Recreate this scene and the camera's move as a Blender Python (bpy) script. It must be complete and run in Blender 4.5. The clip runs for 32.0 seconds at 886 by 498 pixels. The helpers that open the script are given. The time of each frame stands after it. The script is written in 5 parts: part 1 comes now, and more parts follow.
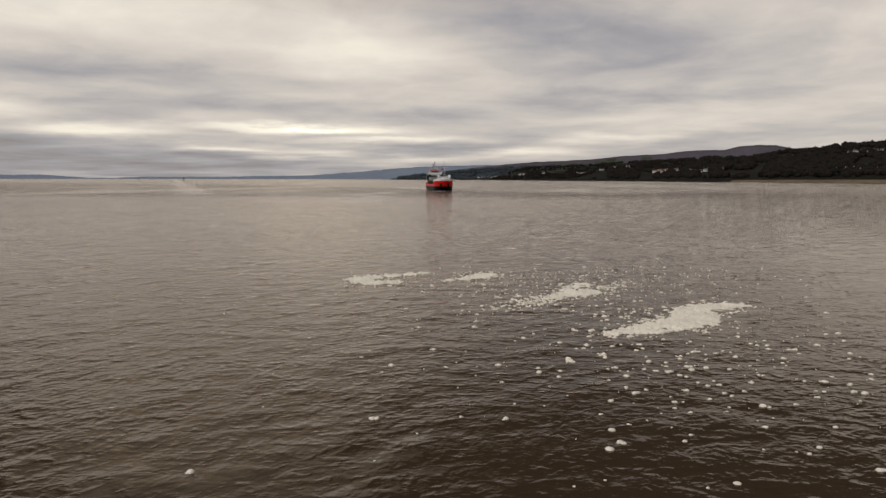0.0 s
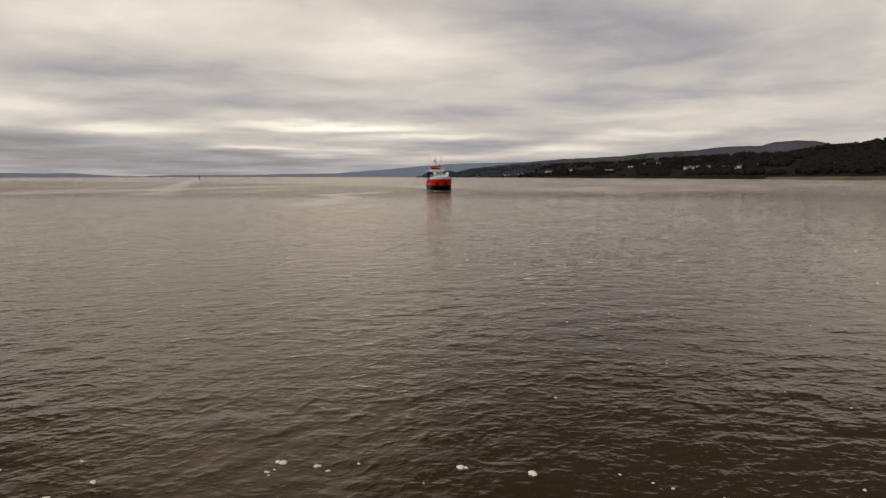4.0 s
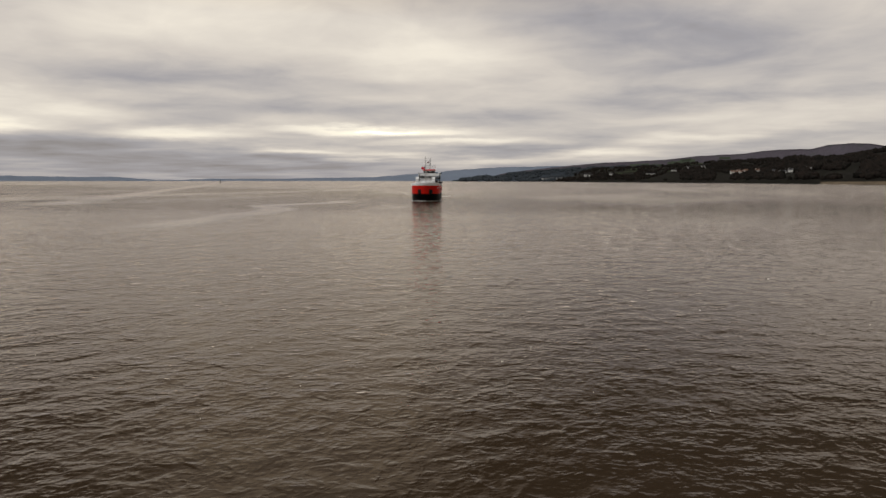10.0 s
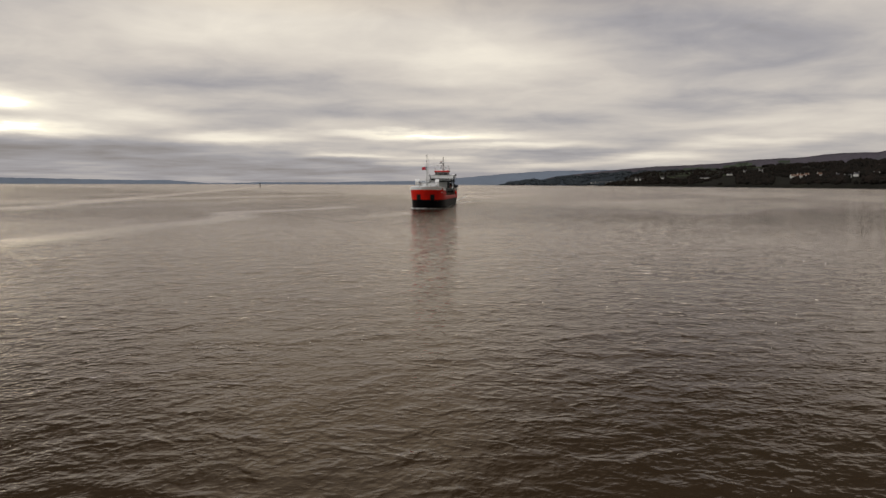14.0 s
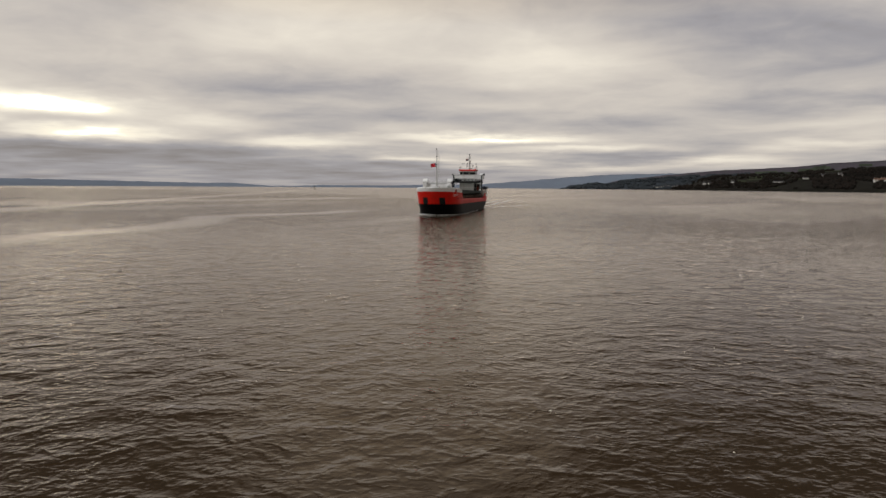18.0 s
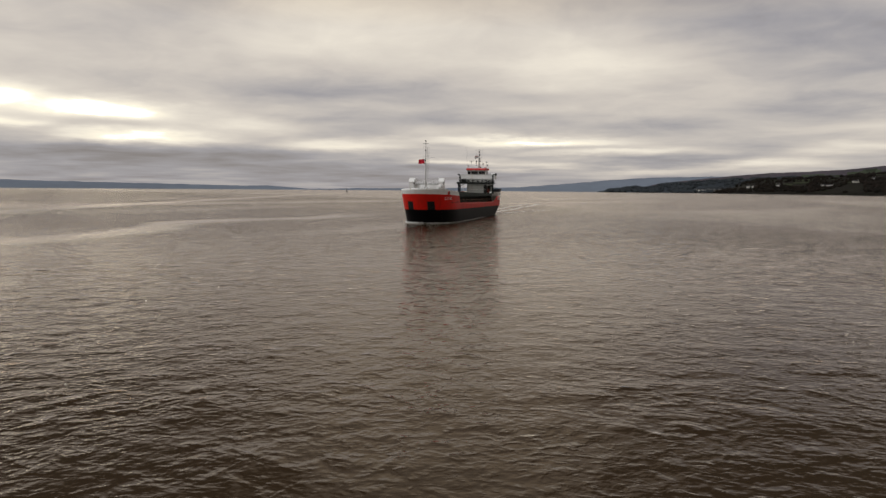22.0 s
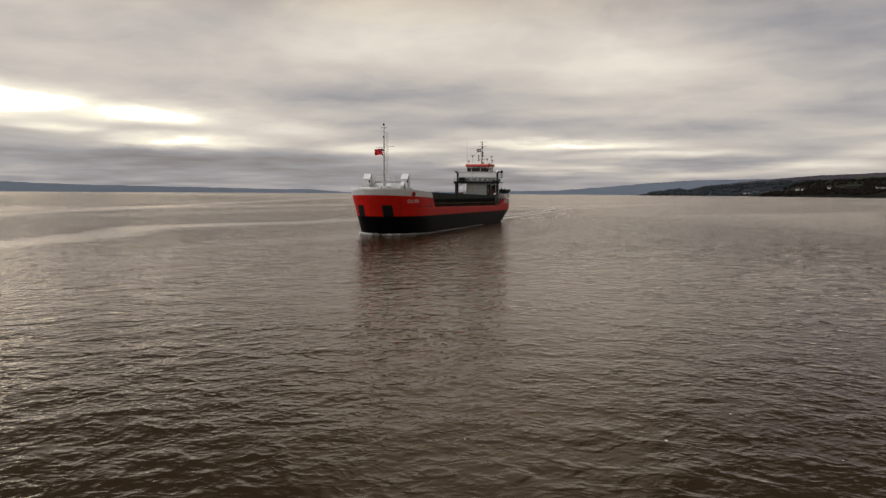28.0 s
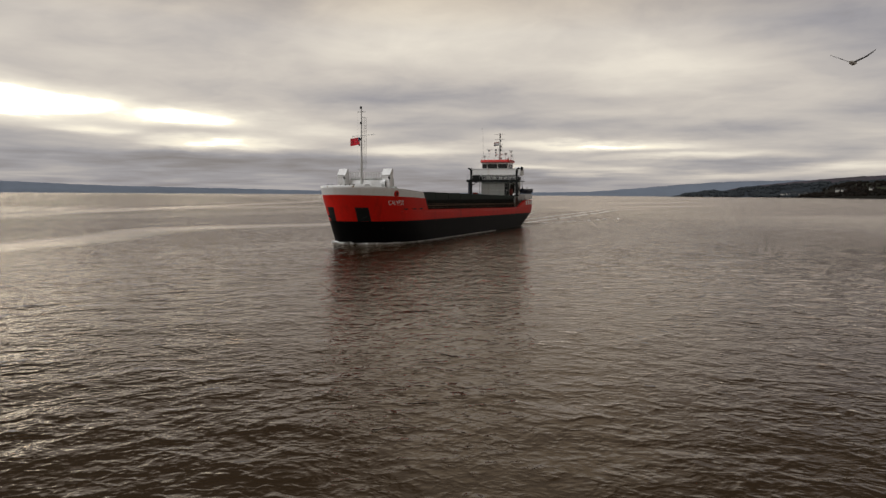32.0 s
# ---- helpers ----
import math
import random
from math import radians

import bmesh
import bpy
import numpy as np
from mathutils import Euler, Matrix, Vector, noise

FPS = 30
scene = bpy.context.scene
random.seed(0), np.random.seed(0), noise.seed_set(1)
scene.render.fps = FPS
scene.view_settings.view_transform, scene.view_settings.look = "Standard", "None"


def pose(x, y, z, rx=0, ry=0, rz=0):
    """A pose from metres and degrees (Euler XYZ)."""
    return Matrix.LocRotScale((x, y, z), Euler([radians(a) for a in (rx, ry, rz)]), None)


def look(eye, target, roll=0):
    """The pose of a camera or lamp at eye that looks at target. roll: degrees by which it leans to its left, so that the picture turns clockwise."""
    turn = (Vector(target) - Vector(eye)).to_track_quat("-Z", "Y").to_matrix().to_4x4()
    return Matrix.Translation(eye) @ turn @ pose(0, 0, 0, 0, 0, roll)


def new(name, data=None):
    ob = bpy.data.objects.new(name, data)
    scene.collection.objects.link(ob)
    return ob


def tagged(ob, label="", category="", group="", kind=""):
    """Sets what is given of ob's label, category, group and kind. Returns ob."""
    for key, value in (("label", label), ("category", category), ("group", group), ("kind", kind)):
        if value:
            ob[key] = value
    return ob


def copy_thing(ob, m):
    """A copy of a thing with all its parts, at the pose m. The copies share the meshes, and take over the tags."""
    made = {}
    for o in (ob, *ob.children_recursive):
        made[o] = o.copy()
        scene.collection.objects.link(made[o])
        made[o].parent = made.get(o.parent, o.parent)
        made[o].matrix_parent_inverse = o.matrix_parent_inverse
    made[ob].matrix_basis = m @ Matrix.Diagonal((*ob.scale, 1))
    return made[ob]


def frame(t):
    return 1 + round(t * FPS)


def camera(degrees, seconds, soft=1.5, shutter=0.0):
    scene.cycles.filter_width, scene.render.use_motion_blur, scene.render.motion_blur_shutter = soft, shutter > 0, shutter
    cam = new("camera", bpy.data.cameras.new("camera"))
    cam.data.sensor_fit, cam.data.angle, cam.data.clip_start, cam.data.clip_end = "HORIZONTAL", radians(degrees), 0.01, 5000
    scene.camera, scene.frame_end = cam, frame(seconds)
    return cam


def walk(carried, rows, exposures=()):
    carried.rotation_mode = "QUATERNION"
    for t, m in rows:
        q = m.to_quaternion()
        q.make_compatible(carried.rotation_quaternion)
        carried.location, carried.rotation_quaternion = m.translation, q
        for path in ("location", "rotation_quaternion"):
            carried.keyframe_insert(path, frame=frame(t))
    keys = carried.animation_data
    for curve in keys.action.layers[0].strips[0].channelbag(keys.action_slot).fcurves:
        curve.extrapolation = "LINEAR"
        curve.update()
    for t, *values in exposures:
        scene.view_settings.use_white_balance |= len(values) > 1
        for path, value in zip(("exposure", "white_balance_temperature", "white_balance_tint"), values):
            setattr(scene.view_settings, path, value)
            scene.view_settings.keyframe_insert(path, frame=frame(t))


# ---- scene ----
cam = camera(64.22, 32.0, soft=1.5)
# seconds, x, y, height, tilt, turn, lean
PATH = [
    (0, 9.21, 0.57, 8.974, 84.263, -0.022, 0.11),
    (1, 14.64, 12.87, 8.960, 84.194, 0.644, 0.073),
    (2, 19.95, 25.24, 8.965, 84.124, 1.258, 0.037),
    (3, 24.96, 37.73, 9.032, 84.053, 1.812, 0),
    (4, 29.72, 50.41, 9.134, 84.065, 2.394, -0.04),
    (5, 34.29, 63.49, 9.245, 84.076, 2.884, -0.08),
    (6, 38.48, 76.74, 9.365, 84.088, 3.527, -0.12),
    (7, 41.84, 90.18, 9.495, 84.162, 4.019, -0.08),
    (8, 45.1, 103.31, 9.624, 84.236, 4.593, -0.04),
    (9, 49.01, 115.45, 9.740, 84.308, 5.133, 0),
    (10, 52.93, 127.16, 9.836, 84.376, 5.709, 0.029),
    (11, 56.44, 138.81, 9.878, 84.454, 6.291, 0.058),
    (12, 59.57, 150.35, 9.836, 84.534, 6.957, 0.086),
    (13, 62.08, 161.98, 9.701, 84.623, 8.063, 0.115),
    (14, 64.29, 173.33, 9.490, 84.681, 9.694, 0.161),
    (15, 66.53, 184.04, 9.240, 84.738, 11.013, 0.208),
    (16, 68.43, 194.24, 8.994, 84.808, 12.337, 0.254),
    (17, 69.63, 204.05, 8.780, 84.882, 13.744, 0.3),
    (18, 70.42, 213.17, 8.604, 84.945, 14.722, 0.34),
    (19, 70.91, 221.21, 8.480, 84.982, 15.566, 0.38),
    (20, 71.16, 228.6, 8.386, 85.048, 16.381, 0.395),
    (21, 71.14, 235.79, 8.305, 85.119, 17.169, 0.41),
    (22, 71.22, 242.33, 8.226, 85.178, 17.735, 0.425),
    (23, 71.99, 247.79, 8.140, 85.229, 18.243, 0.44),
    (24, 72.73, 252.56, 8.048, 85.302, 18.758, 0.42),
    (25, 72.77, 256.88, 7.950, 85.355, 19.227, 0.4),
    (26, 72.47, 260.79, 7.848, 85.387, 19.772, 0.38),
    (27, 71.92, 264.41, 7.740, 85.412, 20.363, 0.36),
    (28, 71.17, 267.74, 7.631, 85.434, 20.975, 0.34),
    (29, 70.28, 270.79, 7.57, 85.46, 21.584, 0.345),
    (30, 69.28, 273.65, 7.5, 85.486, 22.191, 0.35),
    (31, 68.21, 276.38, 7.43, 85.507, 22.797, 0.355),
    (32, 67.11, 279.04, 7.37, 85.525, 23.403, 0.36),
]
walk(cam, [(t, pose(x, y, z, tilt, 0, turn) @ pose(0, 0, 0, 0, 0, lean)) for t, x, y, z, tilt, turn, lean in PATH],
     exposures=[(0, 0.06), (11, 0.06), (17, 0.0), (22, 0.0), (28, -0.05), (32, -0.05)])

# ---- world, sun ----
def build_world():
    world = bpy.data.worlds.new("overcast_sky")
    scene.world = world
    world.use_nodes = True
    nt = world.node_tree
    nt.nodes.clear()
    N, Lk = nt.nodes.new, nt.links.new

    def put(sock, v):
        if isinstance(v, (int, float)):
            sock.default_value = v
        else:
            Lk(v, sock)

    def m(op, a, b=0.0, c=0.0):
        n = N("ShaderNodeMath")
        n.operation = op
        for s, v in zip(n.inputs, (a, b, c)):
            put(s, v)
        return n.outputs[0]

    co = N("ShaderNodeTexCoord")
    sep = N("ShaderNodeSeparateXYZ")
    Lk(co.outputs["Generated"], sep.inputs[0])
    x, y, z = sep.outputs
    r = m("SQRT", m("ADD", m("MULTIPLY", x, x), m("MULTIPLY", y, y)))
    az0 = m("MULTIPLY", m("ARCTAN2", m("MULTIPLY", x, -1.0), y), 57.2958)
    el0 = m("MULTIPLY", m("ARCTAN2", m("ABSOLUTE", z), r), 57.2958)

    # bands of cloud lie closer together towards the horizon
    elp = m("MULTIPLY", m("LOGARITHM", m("ADD", el0, 2.0), 2.718282), 6.0)

    def fbm(sx, sy, scale, detail, seed, rough=0.55, warp=0.0):
        v = N("ShaderNodeCombineXYZ")
        put(v.inputs[0], m("MULTIPLY", az0, sx))
        put(v.inputs[1], m("MULTIPLY", elp, sy))
        v.inputs[2].default_value = seed
        t = N("ShaderNodeTexNoise")
        t.inputs["Scale"].default_value = scale
        t.inputs["Detail"].default_value = detail
        t.inputs["Roughness"].default_value = rough
        t.inputs["Distortion"].default_value = warp
        Lk(v.outputs[0], t.inputs["Vector"])
        return m("SUBTRACT", t.outputs["Fac"], 0.5)

    az = m("ADD", az0, m("MULTIPLY", fbm(0.10, 0.5, 1.0, 4, 3.0), 8.0))
    el = m("ADD", el0, m("MULTIPLY", fbm(0.12, 0.7, 1.0, 5, 9.0), 1.9))

    def gap(a, e, w, h, k):
        u = m("DIVIDE", m("SUBTRACT", az, a), w)
        v = m("DIVIDE", m("SUBTRACT", el, e), h)
        d = m("ADD", m("MULTIPLY", u, u), m("MULTIPLY", v, v))
        return m("MULTIPLY", m("EXPONENT", m("MULTIPLY", d, -1.0)), k)

    # thin places in the cloud: azimuth to the left, elevation, half sizes, strength
    thin = [(54.5, 6.2, 5.5, 1.05, 1.2), (43.0, 5.7, 4.0, 0.6, 0.75), (41.0, 3.8, 4.0, 0.45, 0.6), (49.0, 4.4, 3.0, 0.35, 0.4), (62.0, 7.0, 5.0, 1.5, 0.8),
            (11.0, 3.9, 6.5, 0.30, 0.55), (5.5, 3.0, 6.0, 0.3, 0.3), (10.5, 1.9, 4.0, 0.3, 0.22),
            (1.6, 1.5, 4.0, 0.3, 0.2), (-6.5, 2.1, 4.0, 0.40, 0.30), (-20.0, 4.5, 10.0, 0.9, 0.12),
            (26.0, 3.4, 5.0, 0.5, 0.36), (34.0, 4.9, 5.0, 0.7, 0.22), (17.5, 2.2, 3.5, 0.3, 0.3),
            (27.0, 12.0, 9.0, 2.4, 0.16), (7.0, 10.2, 9.0, 2.6, 0.17), (-14.0, 3.1, 5.0, 0.4, 0.22)]
    thick = [(27.0, 7.7, 10.0, 1.1, -0.16), (-17.0, 9.8, 10.0, 2.2, -0.10), (-15.0, 6.3, 9.0, 0.6, -0.13),
             (15.0, 5.6, 7.0, 0.5, -0.10), (45.0, 2.0, 18.0, 1.2, -0.14), (20.0, 1.3, 14.0, 1.0, -0.10),
             (-2.0, 2.3, 8.0, 0.35, -0.10), (45.0, 13.0, 12.0, 3.0, -0.06), (-6.0, 13.0, 12.0, 4.5, -0.12), (-18.0, 8.0, 18.0, 5.0, -0.04), (38.0, 2.6, 14.0, 0.5, -0.08), (4.0, 4.9, 9.0, 0.45, -0.08), (9.0, 7.0, 8.0, 0.8, -0.07)]
    # one flat layer of cloud overhead, foreshortened towards the horizon
    def layer(scale, detail, seed, rough, warp):
        v = N("ShaderNodeCombineXYZ")
        put(v.inputs[0], m("DIVIDE", x, m("ADD", m("ABSOLUTE", z), 0.06)))
        put(v.inputs[1], m("DIVIDE", y, m("ADD", m("ABSOLUTE", z), 0.06)))
        v.inputs[2].default_value = seed
        t = N("ShaderNodeTexNoise")
        t.inputs["Scale"].default_value, t.inputs["Detail"].default_value = scale, detail
        t.inputs["Roughness"].default_value, t.inputs["Distortion"].default_value = rough, warp
        Lk(v.outputs[0], t.inputs["Vector"])
        return m("SUBTRACT", t.outputs["Fac"], 0.5)

    def clamp01(v):
        return m("MINIMUM", m("MAXIMUM", v, 0.0), 1.0)

    lum = m("ADD", 0.40, m("MULTIPLY", fbm(0.060, 0.46, 1.0, 4, 1.0, 0.5, 0.4), 0.22))
    lum = m("ADD", lum, m("MULTIPLY", layer(0.75, 7, 4.0, 0.55, 0.3), 0.34))
    lum = m("ADD", lum, m("MULTIPLY", fbm(0.16, 0.95, 1.0, 6, 5.0, 0.55, 0.6), 0.19))
    lum = m("ADD", lum, m("MULTIPLY", m("MINIMUM", m("DIVIDE", el0, 7.0), 1.0), 0.16))
    # sky above the view is darkened, least in one strip, to dim the water
    high = clamp01(m("DIVIDE", m("SUBTRACT", el0, 13.5), 15.0))
    aside = m("DIVIDE", m("SUBTRACT", az0, 17.0), 15.0)
    strip = m("EXPONENT", m("MULTIPLY", m("MULTIPLY", aside, aside), -1.0))
    east = clamp01(m("DIVIDE", m("SUBTRACT", 9.0, az0), 22.0))
    west = clamp01(m("DIVIDE", m("SUBTRACT", az0, 26.0), 20.0))
    depth = m("ADD", 0.39, m("ADD", m("MULTIPLY", strip, -0.14), m("ADD", m("MULTIPLY", east, 1.1), m("MULTIPLY", west, 0.8))))
    lum = m("SUBTRACT", lum, m("MULTIPLY", high, depth))
    for g in thin + thick:
        lum = m("ADD", lum, gap(*g))
    lum = m("MAXIMUM", lum, 0.04)

    ramp = N("ShaderNodeValToRGB")
    e = ramp.color_ramp.elements
    e[0].position, e[0].color = 0.0, (0.030, 0.024, 0.019, 1)
    e[1].position, e[1].color = 1.0, (1.09, 1.0, 0.80, 1)
    for pos, col in ((0.2, (0.205, 0.18, 0.166, 1)), (0.36, (0.342, 0.325, 0.336, 1)), (0.55, (0.60, 0.545, 0.488, 1)), (0.75, (0.83, 0.76, 0.65, 1))):
        k = e.new(pos)
        k.color = col
    Lk(lum, ramp.inputs[0])

    # where the cloud is thinnest the light behind it burns through
    burn = m("ADD", 1.0, m("MULTIPLY", m("MAXIMUM", m("SUBTRACT", lum, 0.95), 0.0), 4.5))
    hot = N("ShaderNodeVectorMath")
    hot.operation = "SCALE"
    Lk(ramp.outputs[0], hot.inputs[0])
    Lk(burn, hot.inputs["Scale"])

    # towards overhead the sky is tinted warm, to warm what the water mirrors
    warm = N("ShaderNodeMix")
    warm.data_type, warm.blend_type = "RGBA", "MULTIPLY"
    Lk(m("MINIMUM", m("MAXIMUM", m("DIVIDE", m("SUBTRACT", el0, 12.5), 6.0), 0.0), 1.0), warm.inputs["Factor"])
    Lk(hot.outputs[0], warm.inputs[6])
    warm.inputs[7].default_value = (1.08, 0.97, 0.78, 1)

    sky = N("ShaderNodeTexSky")
    sky.sky_type, sky.sun_disc = "NISHITA", False
    sky.sun_elevation, sky.sun_rotation = radians(55), radians(-134)
    mixn = N("ShaderNodeMix")
    mixn.data_type, mixn.blend_type = "RGBA", "ADD"
    mixn.inputs["Factor"].default_value = 0.004
    Lk(warm.outputs[2], mixn.inputs[6])
    Lk(sky.outputs[0], mixn.inputs[7])
    bg = N("ShaderNodeBackground")
    Lk(mixn.outputs[2], bg.inputs["Color"])
    bg.inputs["Strength"].default_value = 1.0
    out = N("ShaderNodeOutputWorld")
    Lk(bg.outputs[0], out.inputs["Surface"])


build_world()
sun = new("sun", bpy.data.lights.new("sun", "SUN"))
sun.data.energy, sun.data.angle, sun.data.color = 1.8, radians(30), (0.98, 0.99, 1.0)
sun.matrix_basis = look((-1000, -960, 2000), (0, 0, 0))
scene.view_settings.exposure = 0.0


# ---- materials ----
def mat(name, base, rough=0.6, metal=0.0, vary=0.15, scale=1.5, bump=0.0, stain=None, spec=0.5, per_object=0.0, per_island=None):
    """A painted or natural surface with grain, blotches and fine relief; scale in features per metre."""
    m = bpy.data.materials.new(name)
    m.use_nodes = True
    nt = m.node_tree
    N, Lk = nt.nodes.new, nt.links.new
    b = nt.nodes["Principled BSDF"]
    b.inputs["Roughness"].default_value, b.inputs["Metallic"].default_value = rough, metal
    b.inputs["Specular IOR Level"].default_value = spec
    co = N("ShaderNodeTexCoord")
    big, fine = N("ShaderNodeTexNoise"), N("ShaderNodeTexNoise")
    for t, s, d in ((big, scale * 0.3, 5), (fine, scale * 6, 3)):
        t.inputs["Scale"].default_value, t.inputs["Detail"].default_value = s, d
        Lk(co.outputs["Object"], t.inputs["Vector"])
    add = N("ShaderNodeMath")
    add.operation = "ADD"
    Lk(big.outputs["Fac"], add.inputs[0])
    Lk(fine.outputs["Fac"], add.inputs[1])
    mr = N("ShaderNodeMapRange")
    mr.inputs["From Min"].default_value, mr.inputs["From Max"].default_value = 0.6, 1.4
    mr.inputs["To Min"].default_value, mr.inputs["To Max"].default_value = 1 - vary, 1 + vary
    Lk(add.outputs[0], mr.inputs["Value"])
    fac = mr.outputs[0]
    if per_object:
        oi = N("ShaderNodeObjectInfo")
        r2 = N("ShaderNodeMapRange")
        r2.inputs["To Min"].default_value, r2.inputs["To Max"].default_value = 1 - per_object, 1 + per_object
        Lk(oi.outputs["Random"], r2.inputs["Value"])
        mu = N("ShaderNodeMath")
        mu.operation = "MULTIPLY"
        Lk(fac, mu.inputs[0])
        Lk(r2.outputs[0], mu.inputs[1])
        fac = mu.outputs[0]
    sc = N("ShaderNodeVectorMath")
    sc.operation = "SCALE"
    sc.inputs[0].default_value = base
    Lk(fac, sc.inputs["Scale"])
    col = sc.outputs[0]
    if stain:
        sn = N("ShaderNodeTexNoise")
        mp = N("ShaderNodeMapping")
        mp.inputs["Scale"].default_value = (1.0, 1.0, 0.15)
        Lk(co.outputs["Object"], mp.inputs[0])
        Lk(mp.outputs[0], sn.inputs["Vector"])
        sn.inputs["Scale"].default_value, sn.inputs["Detail"].default_value = scale, 6
        cut = N("ShaderNodeMapRange")
        cut.inputs["From Min"].default_value, cut.inputs["From Max"].default_value = 0.56, 0.72
        cut.inputs["To Max"].default_value = stain[1]
        Lk(sn.outputs["Fac"], cut.inputs["Value"])
        mx = N("ShaderNodeMix")
        mx.data_type = "RGBA"
        Lk(cut.outputs[0], mx.inputs["Factor"])
        Lk(col, mx.inputs[6])
        mx.inputs[7].default_value = (*stain[0], 1)
        col = mx.outputs[2]
    if per_island:
        isl = N("ShaderNodeNewGeometry")
        tone = N("ShaderNodeMix")
        tone.data_type = "RGBA"
        Lk(isl.outputs["Random Per Island"], tone.inputs["Factor"])
        Lk(col, tone.inputs[6])
        tone.inputs[7].default_value = (*per_island, 1)
        col = tone.outputs[2]
    Lk(col, b.inputs["Base Color"])
    if bump:
        bp = N("ShaderNodeBump")
        bp.inputs["Strength"].default_value, bp.inputs["Distance"].default_value = 1.0, bump
        Lk(add.outputs[0], bp.inputs["Height"])
        Lk(bp.outputs[0], b.inputs["Normal"])
    return m


RUST = (0.16, 0.07, 0.035)
M_RED = mat("red_hull_paint", (0.68, 0.018, 0.010), 0.45, vary=0.12, scale=0.6, spec=0.1, stain=((0.24, 0.02, 0.012), 0.4))
M_BLACK = mat("black_hull_paint", (0.0035, 0.0035, 0.004), 0.5, vary=0.3, scale=0.6, spec=0.05, stain=((0.014, 0.011, 0.009), 0.3))
M_WHITE = mat("white_ship_paint", (0.84, 0.84, 0.83), 0.45, vary=0.05, scale=0.8, stain=((0.5, 0.4, 0.3), 0.22))
M_GREY = mat("pale_grey_ship_paint", (0.50, 0.52, 0.50), 0.5, vary=0.08, scale=0.8, stain=((0.30, 0.25, 0.2), 0.35))
M_GREEN = mat("dark_green_ship_paint", (0.010, 0.024, 0.018), 0.6, vary=0.2, scale=0.7, spec=0.2, stain=((0.05, 0.025, 0.015), 0.25))
M_DECK = mat("dark_green_deck_paint", (0.035, 0.05, 0.045), 0.7, vary=0.3, scale=0.8, stain=(RUST, 0.4))
M_DARK = mat("black_steel", (0.010, 0.012, 0.012), 0.6, vary=0.25, spec=0.2)
M_ORANGE = mat("faded_red_roof_paint", (0.56, 0.035, 0.030), 0.45, vary=0.08)
M_STEEL = mat("galvanised_steel", (0.30, 0.31, 0.31), 0.45, 0.6, vary=0.15)
M_MAST = mat("grey_mast_paint", (0.50, 0.50, 0.48), 0.5, vary=0.1)
M_RUSTY = mat("rusty_yellow_paint", (0.32, 0.2, 0.07), 0.7, vary=0.3, stain=(RUST, 0.7))
M_RIB = mat("weathered_dark_steel", (0.016, 0.017, 0.014), 0.7, vary=0.3, spec=0.2, stain=((0.06, 0.035, 0.02), 0.6))
M_RUSTYBOX = mat("rust_red_paint", (0.22, 0.045, 0.03), 0.6, vary=0.2, stain=(RUST, 0.5))
M_RAIL = mat("rust_brown_rail_paint", (0.15, 0.09, 0.055), 0.7, vary=0.3, stain=(RUST, 0.6))
M_PANE = mat("dark_window_glass", (0.008, 0.010, 0.011), 0.08, vary=0.05, spec=0.35)
M_FLAGRED = mat("red_flag_cloth", (0.62, 0.012, 0.03), 0.8, vary=0.1, scale=4)
M_FLAGWHITE = mat("white_flag_cloth", (0.65, 0.65, 0.65), 0.8, vary=0.05, scale=4)
M_FLAGBLUE = mat("blue_flag_cloth", (0.02, 0.04, 0.16), 0.8, vary=0.1, scale=4)
M_NAVY = mat("dark_navy_boat_cover", (0.012, 0.016, 0.035), 0.6, vary=0.2)
M_WAKE = mat("broken_wake_water", (0.62, 0.58, 0.54), 0.6, vary=0.5, scale=0.25, bump=0.02, spec=0.3)
M_FOAM = mat("sea_foam", (0.80, 0.73, 0.62), 0.95, vary=0.2, scale=2.0, bump=0.02, spec=0.2)
M_WHITEWATER = mat("white_water", (0.72, 0.73, 0.72), 0.9, vary=0.12, scale=2.0, bump=0.03, spec=0.2)


